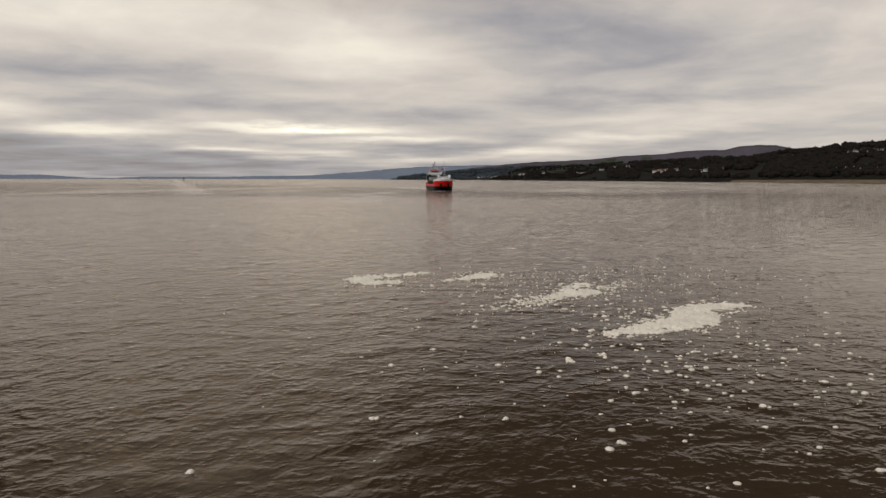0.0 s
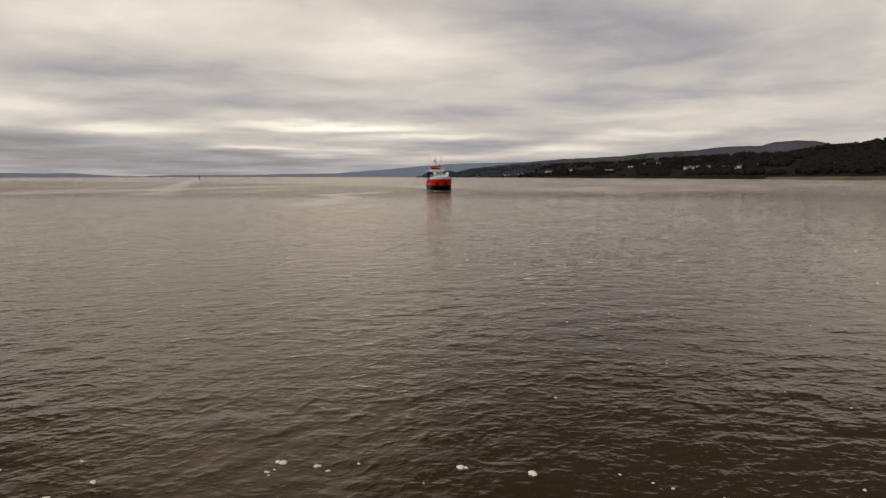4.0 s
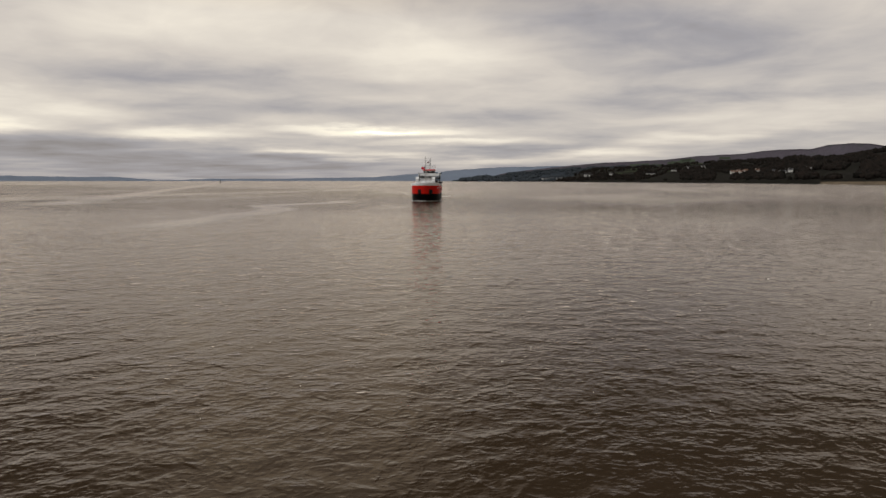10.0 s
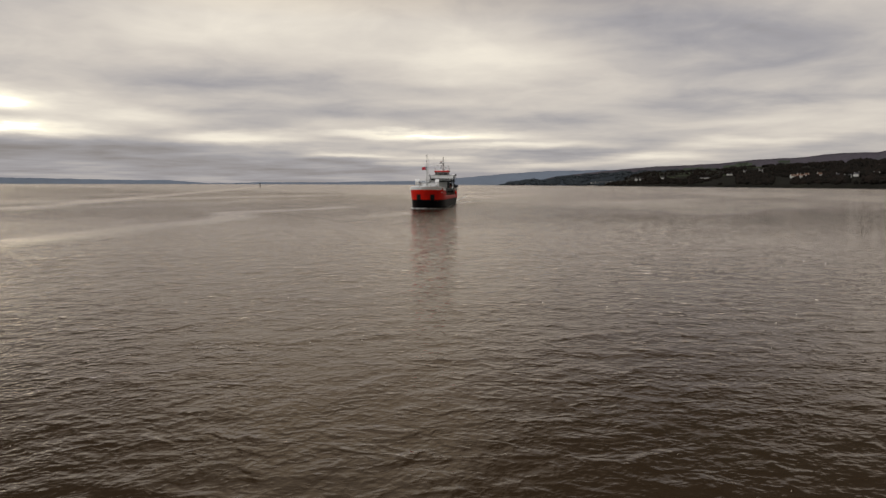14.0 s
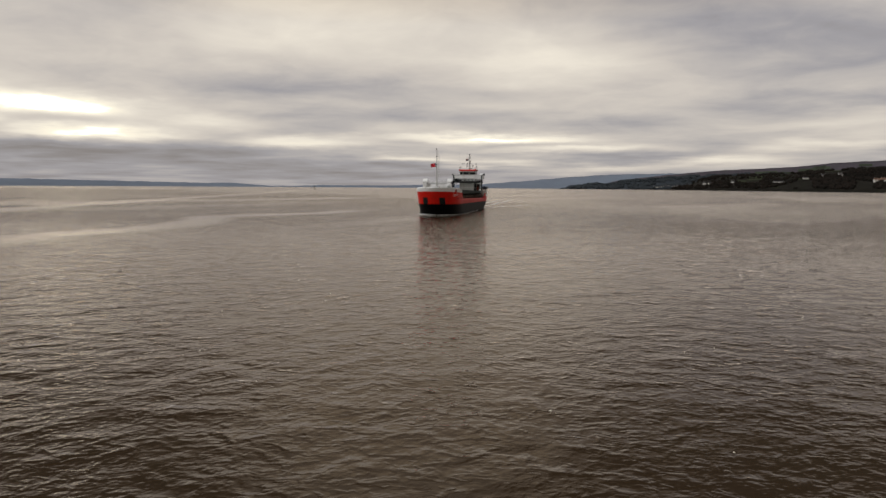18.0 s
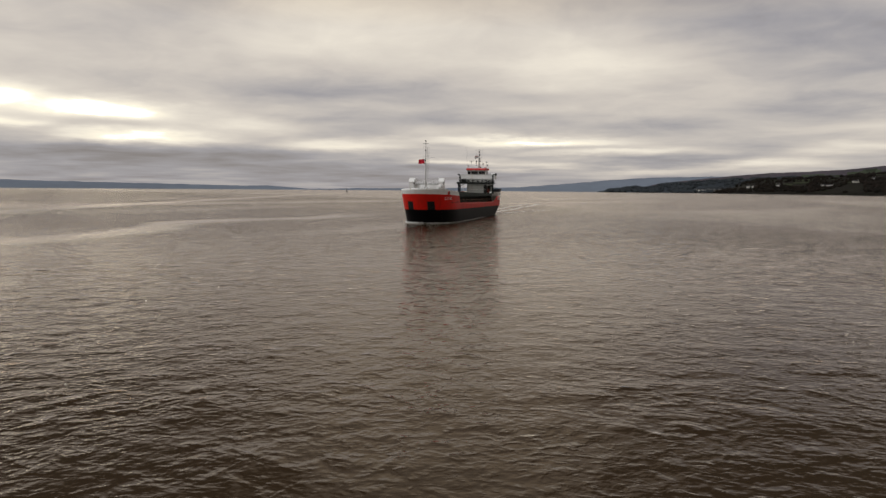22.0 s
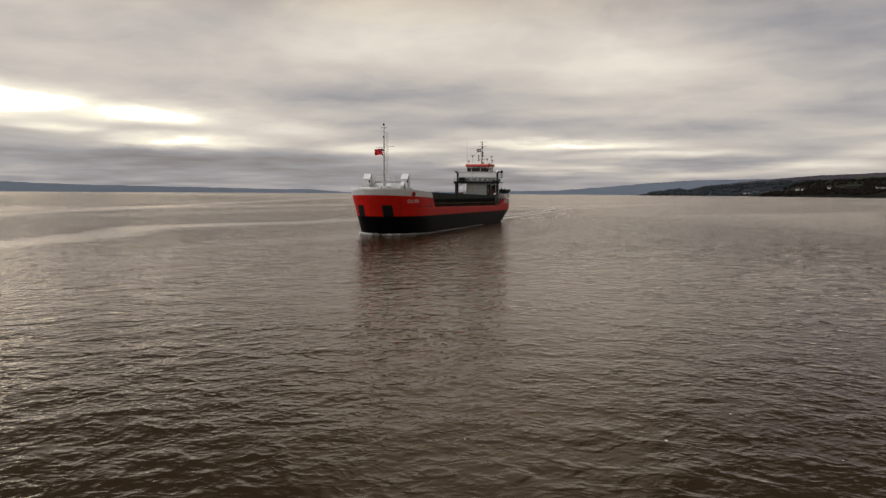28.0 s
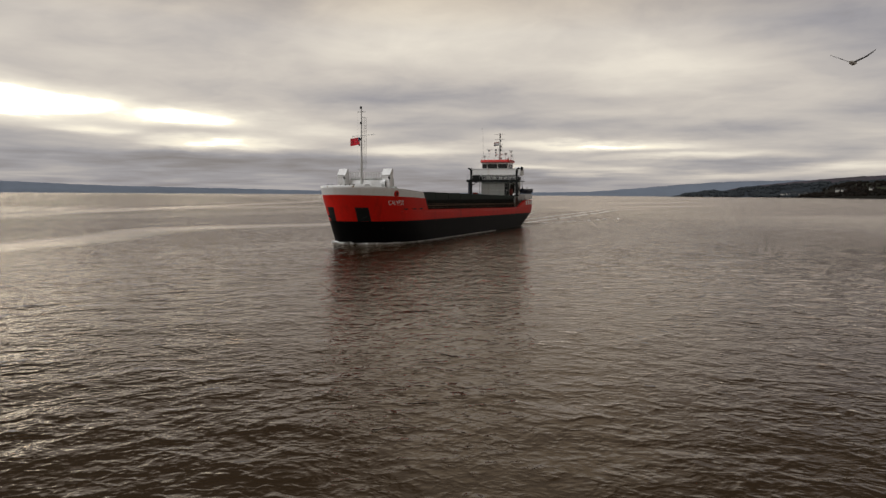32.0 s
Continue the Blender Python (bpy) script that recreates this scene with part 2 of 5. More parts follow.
def water_material():
    m = bpy.data.materials.new("muddy_tidal_water")
    m.use_nodes = True
    nt = m.node_tree
    N, Lk = nt.nodes.new, nt.links.new
    nt.nodes.remove(nt.nodes["Principled BSDF"])
    body, gloss, fres, mixed = N("ShaderNodeBsdfDiffuse"), N("ShaderNodeBsdfGlossy"), N("ShaderNodeFresnel"), N("ShaderNodeMixShader")
    fres.inputs["IOR"].default_value = 1.34
    # a warm, dimmed tone for mirrored light is put into the gloss colour
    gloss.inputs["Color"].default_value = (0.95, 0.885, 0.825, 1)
    geo = N("ShaderNodeNewGeometry")

    def noise_at(scale, detail, rot, sx, sy, rough=0.6, dist=0.0, out="Fac"):
        m1, m2 = N("ShaderNodeMapping"), N("ShaderNodeMapping")
        m1.inputs["Rotation"].default_value = (0, 0, radians(-rot))
        m2.inputs["Scale"].default_value = (sx, sy, 1)
        Lk(geo.outputs["Position"], m1.inputs[0])
        Lk(m1.outputs[0], m2.inputs[0])
        t = N("ShaderNodeTexNoise")
        t.inputs["Scale"].default_value, t.inputs["Detail"].default_value = scale, detail
        t.inputs["Roughness"].default_value, t.inputs["Distortion"].default_value = rough, dist
        Lk(m2.outputs[0], t.inputs["Vector"])
        return t.outputs[out]

    def math_(op, a, b_):
        n = N("ShaderNodeMath")
        n.operation = op
        for s, v in zip(n.inputs, (a, b_)):
            if isinstance(v, (int, float)):
                s.default_value = v
            else:
                Lk(v, s)
        return n.outputs[0]

    # slicks: smooth streaks drawn out along the current, and one long current line
    def ranged(v, a0, a1, b0, b1):
        n = N("ShaderNodeMapRange")
        for key, val in (("From Min", a0), ("From Max", a1), ("To Min", b0), ("To Max", b1)):
            n.inputs[key].default_value = val
        Lk(v, n.inputs["Value"])
        return n.outputs[0]

    slick = ranged(noise_at(0.011, 4, 78, 0.28, 1.0, 0.55, 0.8), 0.52, 0.62, 1.0, 0.5)
    sp = N("ShaderNodeSeparateXYZ")
    Lk(geo.outputs["Position"], sp.inputs[0])
    wob = math_("MULTIPLY", math_("SUBTRACT", noise_at(0.03, 4, 0, 1, 1), 0.5), 16.0)
    px, py = sp.outputs[0], sp.outputs[1]
    bow = math_("DIVIDE", math_("SUBTRACT", py, 386.0), 24.0)
    bend = math_("MULTIPLY", math_("EXPONENT", math_("MULTIPLY", math_("MULTIPLY", bow, bow), -1.0), 0.0), 16.0)
    off = math_("ABSOLUTE", math_("ADD", math_("ADD", math_("ADD", px, 23.0), bend), wob), 0.0)
    line = ranged(off, 3.0, 8.5, 0.18, 1.0)
    reach = math_("ABSOLUTE", math_("SUBTRACT", py, 355.0), 0.0)
    line = math_("MAXIMUM", line, ranged(reach, 75.0, 105.0, 0.0, 1.0))
    # a second, longer streak farther out
    off2 = math_("ABSOLUTE", math_("ADD", math_("ADD", px, math_("ADD", -21.0, math_("MULTIPLY", py, 0.38))), math_("MULTIPLY", wob, 1.6)), 0.0)
    line2 = math_("MAXIMUM", ranged(off2, 4.0, 16.0, 0.3, 1.0), ranged(py, 370.0, 410.0, 1.0, 0.0))
    line = math_("MULTIPLY", line, line2)
    gust = ranged(noise_at(0.025, 4, 25, 0.6, 1.0), 0.3, 0.7, 0.82, 1.18)
    # the wind is lighter towards the shore
    fairway = math_("MULTIPLY", py, math_("SUBTRACT", 0.45, math_("MULTIPLY", py, 0.0008)))
    lee = ranged(math_("SUBTRACT", px, fairway), -20.0, 40.0, 1.12, 0.66)
    amp = math_("MULTIPLY", math_("MULTIPLY", math_("MULTIPLY", slick, line), gust), lee)
    # in the deep channel the tide raises a steeper chop
    chop = ranged(py, 310.0, 370.0, 1.0, 1.9)
    amp = math_("MULTIPLY", math_("MULTIPLY", amp, chop), ranged(py, 130.0, 280.0, 0.88, 1.0))
    # short steep wavelets of two crossing wind seas, flat between
    def wavelet(scale, rot, sx, low, sharp):
        n = noise_at(scale, 2, rot, sx, 1.0, 0.42, 0.5)
        patch = ranged(noise_at(scale * 0.16, 2, rot * 1.7 + 20, 0.7, 1.0), 0.36, 0.62, 0.25, 1.15)
        return math_("MULTIPLY", math_("POWER", math_("MAXIMUM", math_("SUBTRACT", n, low), 0.0), sharp), patch)

    height = math_("MULTIPLY", noise_at(0.22, 2, 46, 0.5, 1.0, 0.5, 0.3), 0.07)
    for scale, rot, sx, low, sharp, amount in ((0.36, 52, 0.6, 0.42, 1.4, 0.20), (0.46, -2, 0.6, 0.44, 1.5, 0.21), (0.78, 66, 0.65, 0.42, 1.5, 0.19), (1.1, -4, 0.7, 0.44, 1.6, 0.25),
                                               (1.7, 30, 0.7, 0.44, 1.5, 0.152), (2.4, 80, 0.7, 0.44, 1.5, 0.092), (3.0, 4, 0.7, 0.46, 1.5, 0.10), (5.5, 45, 0.7, 0.42, 1.3, 0.014)):
        height = math_("ADD", height, math_("MULTIPLY", wavelet(scale, rot, sx, low, sharp), amount))
    # ripples too small to see singly tilt the surface at random
    tilt = N("ShaderNodeVectorMath")
    tilt.operation = "SUBTRACT"
    Lk(noise_at(5.0, 4, 25, 0.6, 1.0, 0.65, 0.0, "Color"), tilt.inputs[0])
    tilt.inputs[1].default_value = (0.5, 0.5, 0.5)
    scl = N("ShaderNodeVectorMath")
    scl.operation = "MULTIPLY"
    Lk(tilt.outputs[0], scl.inputs[0])
    away = math_("MAXIMUM", math_("SUBTRACT", math_("ABSOLUTE", math_("SUBTRACT", px, 30.0), 0.0), 110.0), math_("SUBTRACT", py, 390.0))
    rip = math_("MULTIPLY", amp, ranged(away, -40.0, 150.0, 0.14, 0.7))
    rip = math_("ADD", rip, ranged(math_("SUBTRACT", px, fairway), 0.0, 160.0, 0.0, 0.16))
    # the current line is broken into small sharp ripples
    rip = math_("ADD", rip, math_("MULTIPLY", math_("SUBTRACT", 1.0, line), 0.06))
    cmb = N("ShaderNodeCombineXYZ")
    Lk(rip, cmb.inputs[0])
    Lk(rip, cmb.inputs[1])
    Lk(cmb.outputs[0], scl.inputs[1])
    nadd = N("ShaderNodeVectorMath")
    nadd.operation = "ADD"
    Lk(scl.outputs[0], nadd.inputs[0])
    Lk(geo.outputs["Normal"], nadd.inputs[1])
    nrm = N("ShaderNodeVectorMath")
    nrm.operation = "NORMALIZE"
    Lk(nadd.outputs[0], nrm.inputs[0])
    bp = N("ShaderNodeBump")
    bp.inputs["Distance"].default_value = 1.0
    Lk(amp, bp.inputs["Strength"])
    Lk(height, bp.inputs["Height"])
    Lk(nrm.outputs[0], bp.inputs["Normal"])
    for node in (gloss, fres):
        Lk(bp.outputs[0], node.inputs["Normal"])
    silt = noise_at(0.02, 5, 0, 1, 1)
    mx = N("ShaderNodeMix")
    mx.data_type = "RGBA"
    mx.inputs[6].default_value = (0.0325, 0.0200, 0.0102, 1)
    mx.inputs[7].default_value = (0.0400, 0.0250, 0.0130, 1)
    Lk(silt, mx.inputs["Factor"])
    Lk(mx.outputs[2], body.inputs["Color"])
    # far off the ripples are only a blur of the gloss
    Lk(ranged(away, -40.0, 150.0, 0.04, 0.14), gloss.inputs["Roughness"])
    Lk(fres.outputs[0], mixed.inputs[0])
    Lk(body.outputs[0], mixed.inputs[1])
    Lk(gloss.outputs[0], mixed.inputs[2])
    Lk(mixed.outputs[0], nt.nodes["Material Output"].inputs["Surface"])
    return m


M_WATER = water_material()


# ---- mesh helpers ----
def part(name, bm, material, parent=None, label="", smooth=False):
    me = bpy.data.meshes.new(name)
    bm.to_mesh(me)
    bm.free()
    for mm in (material if isinstance(material, (list, tuple)) else [material]):
        me.materials.append(mm)
    if smooth:
        for f in me.polygons:
            f.use_smooth = True
    ob = new(name, me)
    if parent:
        ob.parent = parent
    if label:
        ob["label"] = label
    return ob


def box(x0, x1, y0, y1, z0, z1, bevel=0.0, bm=None):
    bm = bm or bmesh.new()
    r = bmesh.ops.create_cube(bm, size=1.0, matrix=Matrix.Translation(((x0 + x1) / 2, (y0 + y1) / 2, (z0 + z1) / 2)) @ Matrix.Diagonal((x1 - x0, y1 - y0, z1 - z0, 1)))
    if bevel:
        es = list({e for v in r["verts"] for e in v.link_edges})
        bmesh.ops.bevel(bm, geom=es, offset=bevel, segments=2, affect="EDGES")
    return bm


def rod(a, b, r, bm=None, seg=8, r2=None):
    bm = bm or bmesh.new()
    a, b = Vector(a), Vector(b)
    d = b - a
    m = Matrix.Translation((a + b) / 2) @ d.to_track_quat("Z", "Y").to_matrix().to_4x4()
    bmesh.ops.create_cone(bm, cap_ends=True, segments=seg, radius1=r, radius2=r if r2 is None else r2, depth=d.length, matrix=m)
    return bm


def empty(name, m=None):
    ob = new(name)
    if m is not None:
        ob.matrix_basis = m
    return ob


# ---- water ----
def spaced(lo, hi, step, far_lo, far_hi, grow=1.09):
    mid = list(np.arange(lo, hi + step / 2, step))
    up, d = [], step
    while (up[-1] if up else mid[-1]) < far_hi:
        d *= grow
        up.append((up[-1] if up else mid[-1]) + d)
    dn, d = [], step
    while (dn[-1] if dn else mid[0]) > far_lo:
        d *= grow
        dn.append((dn[-1] if dn else mid[0]) - d)
    return np.array(dn[::-1] + mid + up)


def waves(X, Y, fade):
    """Height of the wind sea; fade is the spacing of the mesh, which cannot carry shorter waves."""
    rng = np.random.RandomState(4)
    H = np.zeros_like(X)
    for i in range(34):
        lam = 1.05 * 1.13 ** (i * 0.36)
        th = radians(155) + rng.normal(0, 0.4) if i % 2 else radians(92) + rng.normal(0, 0.4)
        k = 2 * np.pi / lam
        ph = k * (np.cos(th) * X + np.sin(th) * Y) + rng.uniform(0, 6.28)
        H += 0.0013 * lam ** 0.75 * (np.sin(ph) + 0.3 * np.cos(2 * ph)) * np.clip(1.7 - fade / lam * 2.2, 0, 1)
    calm = np.clip((np.abs(X + 23 + 16 * np.exp(-((Y - 386) / 24) ** 2)) - 3) / 5, 0.22, 1)
    return H * np.where(np.abs(Y - 355) < 90, calm, 1.0) * np.clip((470 - Y) / 200, 0.0, 1.0)


def build_water():
    xs, ys = spaced(-110, 160, 0.46, -4950, 4950, 1.04), spaced(14, 465, 0.45, -700, 5100, 1.04)
    X, Y = np.meshgrid(xs, ys)
    cell = np.maximum(np.gradient(xs)[None, :], np.gradient(ys)[:, None])
    Z = waves(X, Y, cell)
    nx, ny = len(xs), len(ys)
    co = np.stack([X, Y, Z], -1).reshape(-1, 3).astype(np.float32)
    i = np.arange(nx * ny).reshape(ny, nx)
    q = np.stack([i[:-1, :-1], i[:-1, 1:], i[1:, 1:], i[1:, :-1]], -1).reshape(-1, 4).astype(np.int32)
    me = bpy.data.meshes.new("water")
    me.vertices.add(len(co))
    me.vertices.foreach_set("co", co.ravel())
    me.loops.add(q.size)
    me.loops.foreach_set("vertex_index", q.ravel())
    me.polygons.add(len(q))
    me.polygons.foreach_set("loop_start", np.arange(0, q.size, 4, dtype=np.int32))
    me.polygons.foreach_set("use_smooth", np.ones(len(q), dtype=bool))
    me.update(calc_edges=True)
    me.materials.append(M_WATER)
    return tagged(new("water", me), "brown tidal water with short wind ripples and smooth slicks", "water", kind="structure")


build_water()


# ---- ship ----
def stem_x(z):
    return 42.2 + 0.40 * z


def stern_x(z):
    return -40.5 + max(0.0, 3.3 - z) * 2.8


def half_breadth(x, z):
    xs, xe = stem_x(z), stern_x(z)
    lr = 11.5 + 4.0 * max(0.0, 1 - z / 6.5)
    b = 6.5
    if x > xs - lr:
        u = min(1.0, (x - (xs - lr)) / lr)
        b = 6.5 * (1 - u ** 2.6) ** 0.5
    ls = 10.0
    if x < xe + ls:
        u = min(1.0, (xe + ls - x) / ls)
        b *= 1 - 0.32 * u ** 2.6
    return b


def hull_band(zlo, zhi, xa=None, xb=None, levels=4, n=60, inner=0.0):
    """A strip of shell plating. It runs from xa (or the transom) round the bow, or to xb on either side; zlo and zhi are functions of x."""
    bm = bmesh.new()
    ss = [1 - (1 - i / n) ** 1.8 for i in range(n + 1)] if xb is None else [i / n for i in range(n + 1)]

    def ring(k, off):
        port, stb = [], []
        for s in ss:
            a = stern_x(4) if xa is None else xa
            x0 = a + ((stem_x(5) if xb is None else xb) - a) * s
            z = zlo(x0) + (zhi(x0) - zlo(x0)) * k
            a = stern_x(z) if xa is None else xa
            x = a + ((stem_x(z) if xb is None else xb) - a) * s
            y = max(0.0, half_breadth(x, z) - off)
            xx = x - (off * s ** 8 if xb is None else 0)
            port.append((xx, y, z))
            stb.append((xx, -y, z))
        if xb is None:
            return [[bm.verts.new(c) for c in port + stb[-2::-1]]]
        return [[bm.verts.new(c) for c in port], [bm.verts.new(c) for c in stb]]

    rows_ = [ring(k / levels, 0.0) for k in range(levels + 1)]
    if inner:
        rows_ += [ring(k / levels, inner) for k in range(levels, -1, -1)]
    for r0, r1 in zip(rows_, rows_[1:]):
        for c0, c1 in zip(r0, r1):
            for i in range(len(c0) - 1):
                bm.faces.new((c0[i + 1], c0[i], c1[i], c1[i + 1]))
        if xa is None:
            p, q = r0[0][0], (r0[0][-1] if xb is None else r0[1][0])
            p1, q1 = r1[0][0], (r1[0][-1] if xb is None else r1[1][0])
            bm.faces.new((p, q, q1, p1))
    bmesh.ops.recalc_face_normals(bm, faces=bm.faces)
    return bm


def deck_face(z, xa, xb=None, n=40, off=0.1, thick=0.12):
    bm = bmesh.new()
    xb = stem_x(z) - 0.05 if xb is None else xb
    pts = []
    for i in range(n + 1):
        s = 1 - (1 - i / n) ** 1.8
        x = xa + (xb - xa) * s
        pts.append((x, max(0.0, half_breadth(x, z) - off)))
    loop = [bm.verts.new((x, y, z)) for x, y in pts] + [bm.verts.new((x, -y, z)) for x, y in pts[::-1] if y > 1e-4]
    f = bm.faces.new(loop)
    r = bmesh.ops.extrude_face_region(bm, geom=[f])
    bmesh.ops.translate(bm, verts=[v for v in r["geom"] if isinstance(v, bmesh.types.BMVert)], vec=(0, 0, -thick))
    bmesh.ops.recalc_face_normals(bm, faces=bm.faces)
    return bm


def red_top(x):
    """Upper edge of the red side along the ship."""
    if x < -22:
        return 4.5 + 1.5 * min(1.0, (-22 - x) / 5)
    return 4.5 + 0.4 * max(0.0, (x + 15) / 45)


def white_low(x):
    return 6.72 + 0.034 * (x - 32)


def white_high(x):
    return 7.70 + 0.064 * (x - 32)


def boot_top(x):
    """Upper edge of the black lower hull."""
    return 3.15 + 0.0045 * x


def rail(bm, pts, height=1.05, step=1.5, r=0.022, bars=3):
    """Stanchions and bars along a polyline of deck points."""
    for a, b in zip(pts, pts[1:]):
        a, b = Vector(a), Vector(b)
        n = max(1, round((b - a).length / step))
        for i in range(n + 1):
            q = a.lerp(b, i / n)
            rod(q, q + Vector((0, 0, height)), r * 1.2, bm, 5)
        for k in range(1, bars + 1):
            h = Vector((0, 0, height * k / bars))
            rod(a + h, b + h, r, bm, 5)
    return bm


def bow_patch(y0, y1, z0, z1, off, n=6):
    """A piece of plate lying on the curved bow, off metres proud of it."""
    bm = bmesh.new()
    grid = []
    for j in range(n + 1):
        z = z0 + (z1 - z0) * j / n
        row = []
        for i in range(n + 1):
            y = y0 + (y1 - y0) * i / n
            lr = 11.5 + 4.0 * max(0.0, 1 - z / 6.5)
            u = (max(0.0, 1 - (y / 6.5) ** 2)) ** (1 / 2.6)
            row.append((stem_x(z) - lr + lr * u, y, z))
        grid.append(row)
    outer = [[bm.verts.new((x + off, y * (1 + off * 0.02), z)) for x, y, z in r] for r in grid]
    inner = [[bm.verts.new((x - 0.05, y, z)) for x, y, z in r] for r in grid]
    for g, flip in ((outer, 0), (inner, 1)):
        for r0, r1 in zip(g, g[1:]):
            for k in range(n):
                q = (r0[k], r0[k + 1], r1[k + 1], r1[k])
                bm.faces.new(q[::-1] if flip else q)
    rim = lambda g: g[0] + [r[-1] for r in g[1:]] + g[-1][-2::-1] + [r[0] for r in g[-2:0:-1]]
    a, b = rim(outer), rim(inner)
    for k in range(len(a)):
        j = (k + 1) % len(a)
        bm.faces.new((a[k], b[k], b[j], a[j]))
    bmesh.ops.recalc_face_normals(bm, faces=bm.faces)
    return bm


def hull_text(text, x0, z0, size, length, parent, material):
    """White letters that follow the curve of the port bow, reading from the bow aft."""
    cu = bpy.data.curves.new("ship_name", "FONT")
    cu.body, cu.size, cu.extrude = text, size, 0.0
    tmp = new("ship_name", cu)
    me = bpy.data.meshes.new_from_object(tmp)
    bpy.data.objects.remove(tmp)
    bm = bmesh.new()
    bm.from_mesh(me)
    bmesh.ops.subdivide_edges(bm, edges=[e for e in bm.edges if e.calc_length() > 0.4], cuts=2)
    bpy.data.meshes.remove(me)
    wide = max(v.co.x for v in bm.verts)
    for v in bm.verts:
        u, w = v.co.x * length / wide, v.co.y
        x, z = x0 - u + 0.42 * w, z0 + w
        v.co = (x, half_breadth(x, z) + 0.03, z)
    bmesh.ops.recalc_face_normals(bm, faces=bm.faces)
    return part("name", bm, material, parent, "white painted ship name")


def side_strip(x0, x1, z0, z1, off=0.03, n=8):
    """A raised strip on the port side."""
    bm = bmesh.new()
    a, b = [], []
    for i in range(n + 1):
        x = x0 + (x1 - x0) * i / n
        for lst, z in ((a, z0), (b, z1)):
            lst.append((bm.verts.new((x, half_breadth(x, z) + off, z)), bm.verts.new((x, half_breadth(x, z) - 0.02, z))))
    for i in range(n):
        bm.faces.new((a[i][0], a[i + 1][0], b[i + 1][0], b[i][0]))
        bm.faces.new((b[i][0], b[i + 1][0], b[i + 1][1], b[i][1]))
        bm.faces.new((a[i + 1][0], a[i][0], a[i][1], a[i + 1][1]))
    for i in (0, n):
        bm.faces.new((a[i][0], b[i][0], b[i][1], a[i][1]))
    bmesh.ops.recalc_face_normals(bm, faces=bm.faces)
    return bm


def wedge(prof, y0, y1, bevel=0.0):
    """A solid with the side view prof, a list of x, z, from y0 to y1."""
    bm = bmesh.new()
    a = [bm.verts.new((x, y0, z)) for x, z in prof]
    b = [bm.verts.new((x, y1, z)) for x, z in prof]
    bm.faces.new(a)
    bm.faces.new(b[::-1])
    for i in range(len(prof)):
        j = (i + 1) % len(prof)
        bm.faces.new((a[i], b[i], b[j], a[j]))
    bmesh.ops.recalc_face_normals(bm, faces=bm.faces)
    if bevel:
        bmesh.ops.bevel(bm, geom=list(bm.edges), offset=bevel, segments=2, affect="EDGES")
    return bm


def ventilator(y, parent):
    v = part("ventilator", wedge([(37.1, 6.7), (38.3, 6.7), (38.3, 10.05), (37.55, 10.95), (37.1, 10.95)], y - 0.64, y + 0.64, 0.05), M_WHITE, parent, "white ventilator housing")
    part("roof", wedge([(38.34, 10.02), (38.4, 10.08), (37.58, 11.05), (37.0, 11.05), (37.0, 10.98), (37.55, 10.97)], y - 0.72, y + 0.72, 0.015), M_WHITE, v)
    if y > 0:
        hood = part("hood", wedge([(38.3, 7.0), (38.7, 7.0), (38.7, 9.0), (38.5, 9.4), (38.3, 9.4)], y - 0.6, y + 0.1, 0.04), M_WHITE, v)
        part("grille", box(38.68, 38.74, y - 0.5, y, 7.4, 8.7, 0.01), M_GREY, hood)
        part("handle", box(38.5, 38.7, y + 0.1, y + 0.16, 8.3, 9.0, 0.02), M_DARK, hood)
    for z in (7.6, 8.3, 9.0, 9.7):
        part("seam", box(38.3, 38.32, y - 0.6, y + 0.6, z, z + 0.03), M_GREY, v)
    part("lamp_bracket", rod((38.3, y + 0.66, 9.6), (38.8, y + 0.8, 9.7), 0.03, seg=6), M_DARK, v)
    part("deck_lamp", rod((38.7, y + 0.8, 9.5), (38.9, y + 0.8, 9.8), 0.12, seg=10), M_DARK, v)


def flag_mesh(x, y0, y1, z0, z1, bands=1, k=0):
    bm = bmesh.new()
    n = 10
    h = (z1 - z0) / bands
    lo, hi = z0 + h * k, z0 + h * (k + 1)
    vs = []
    for i in range(n + 1):
        u = i / n
        dx = 0.10 * math.sin(u * 7) * u ** 0.5
        vs.append([bm.verts.new((x + dx + d, y0 + (y1 - y0) * u, z - 0.18 * u)) for z in (lo, hi) for d in (0.0, 0.012)])
    for a, b in zip(vs, vs[1:]):
        for i, j in ((0, 1), (1, 3), (3, 2), (2, 0)):
            bm.faces.new((a[i], a[j], b[j], b[i]))
    bm.faces.new((vs[0][0], vs[0][1], vs[0][3], vs[0][2]))
    bm.faces.new((vs[-1][0], vs[-1][1], vs[-1][3], vs[-1][2]))
    bmesh.ops.recalc_face_normals(bm, faces=bm.faces)
    return bm


def loft(sections):
    bm = bmesh.new()
    rings = [[bm.verts.new(c) for c in r] for r in sections]
    n = len(rings[0])
    for r0, r1 in zip(rings, rings[1:]):
        for k in range(n):
            j = (k + 1) % n
            bm.faces.new((r0[k], r0[j], r1[j], r1[k]))
    bm.faces.new(rings[0])
    bm.faces.new(rings[-1][::-1])
    bmesh.ops.recalc_face_normals(bm, faces=bm.faces)
    return bm


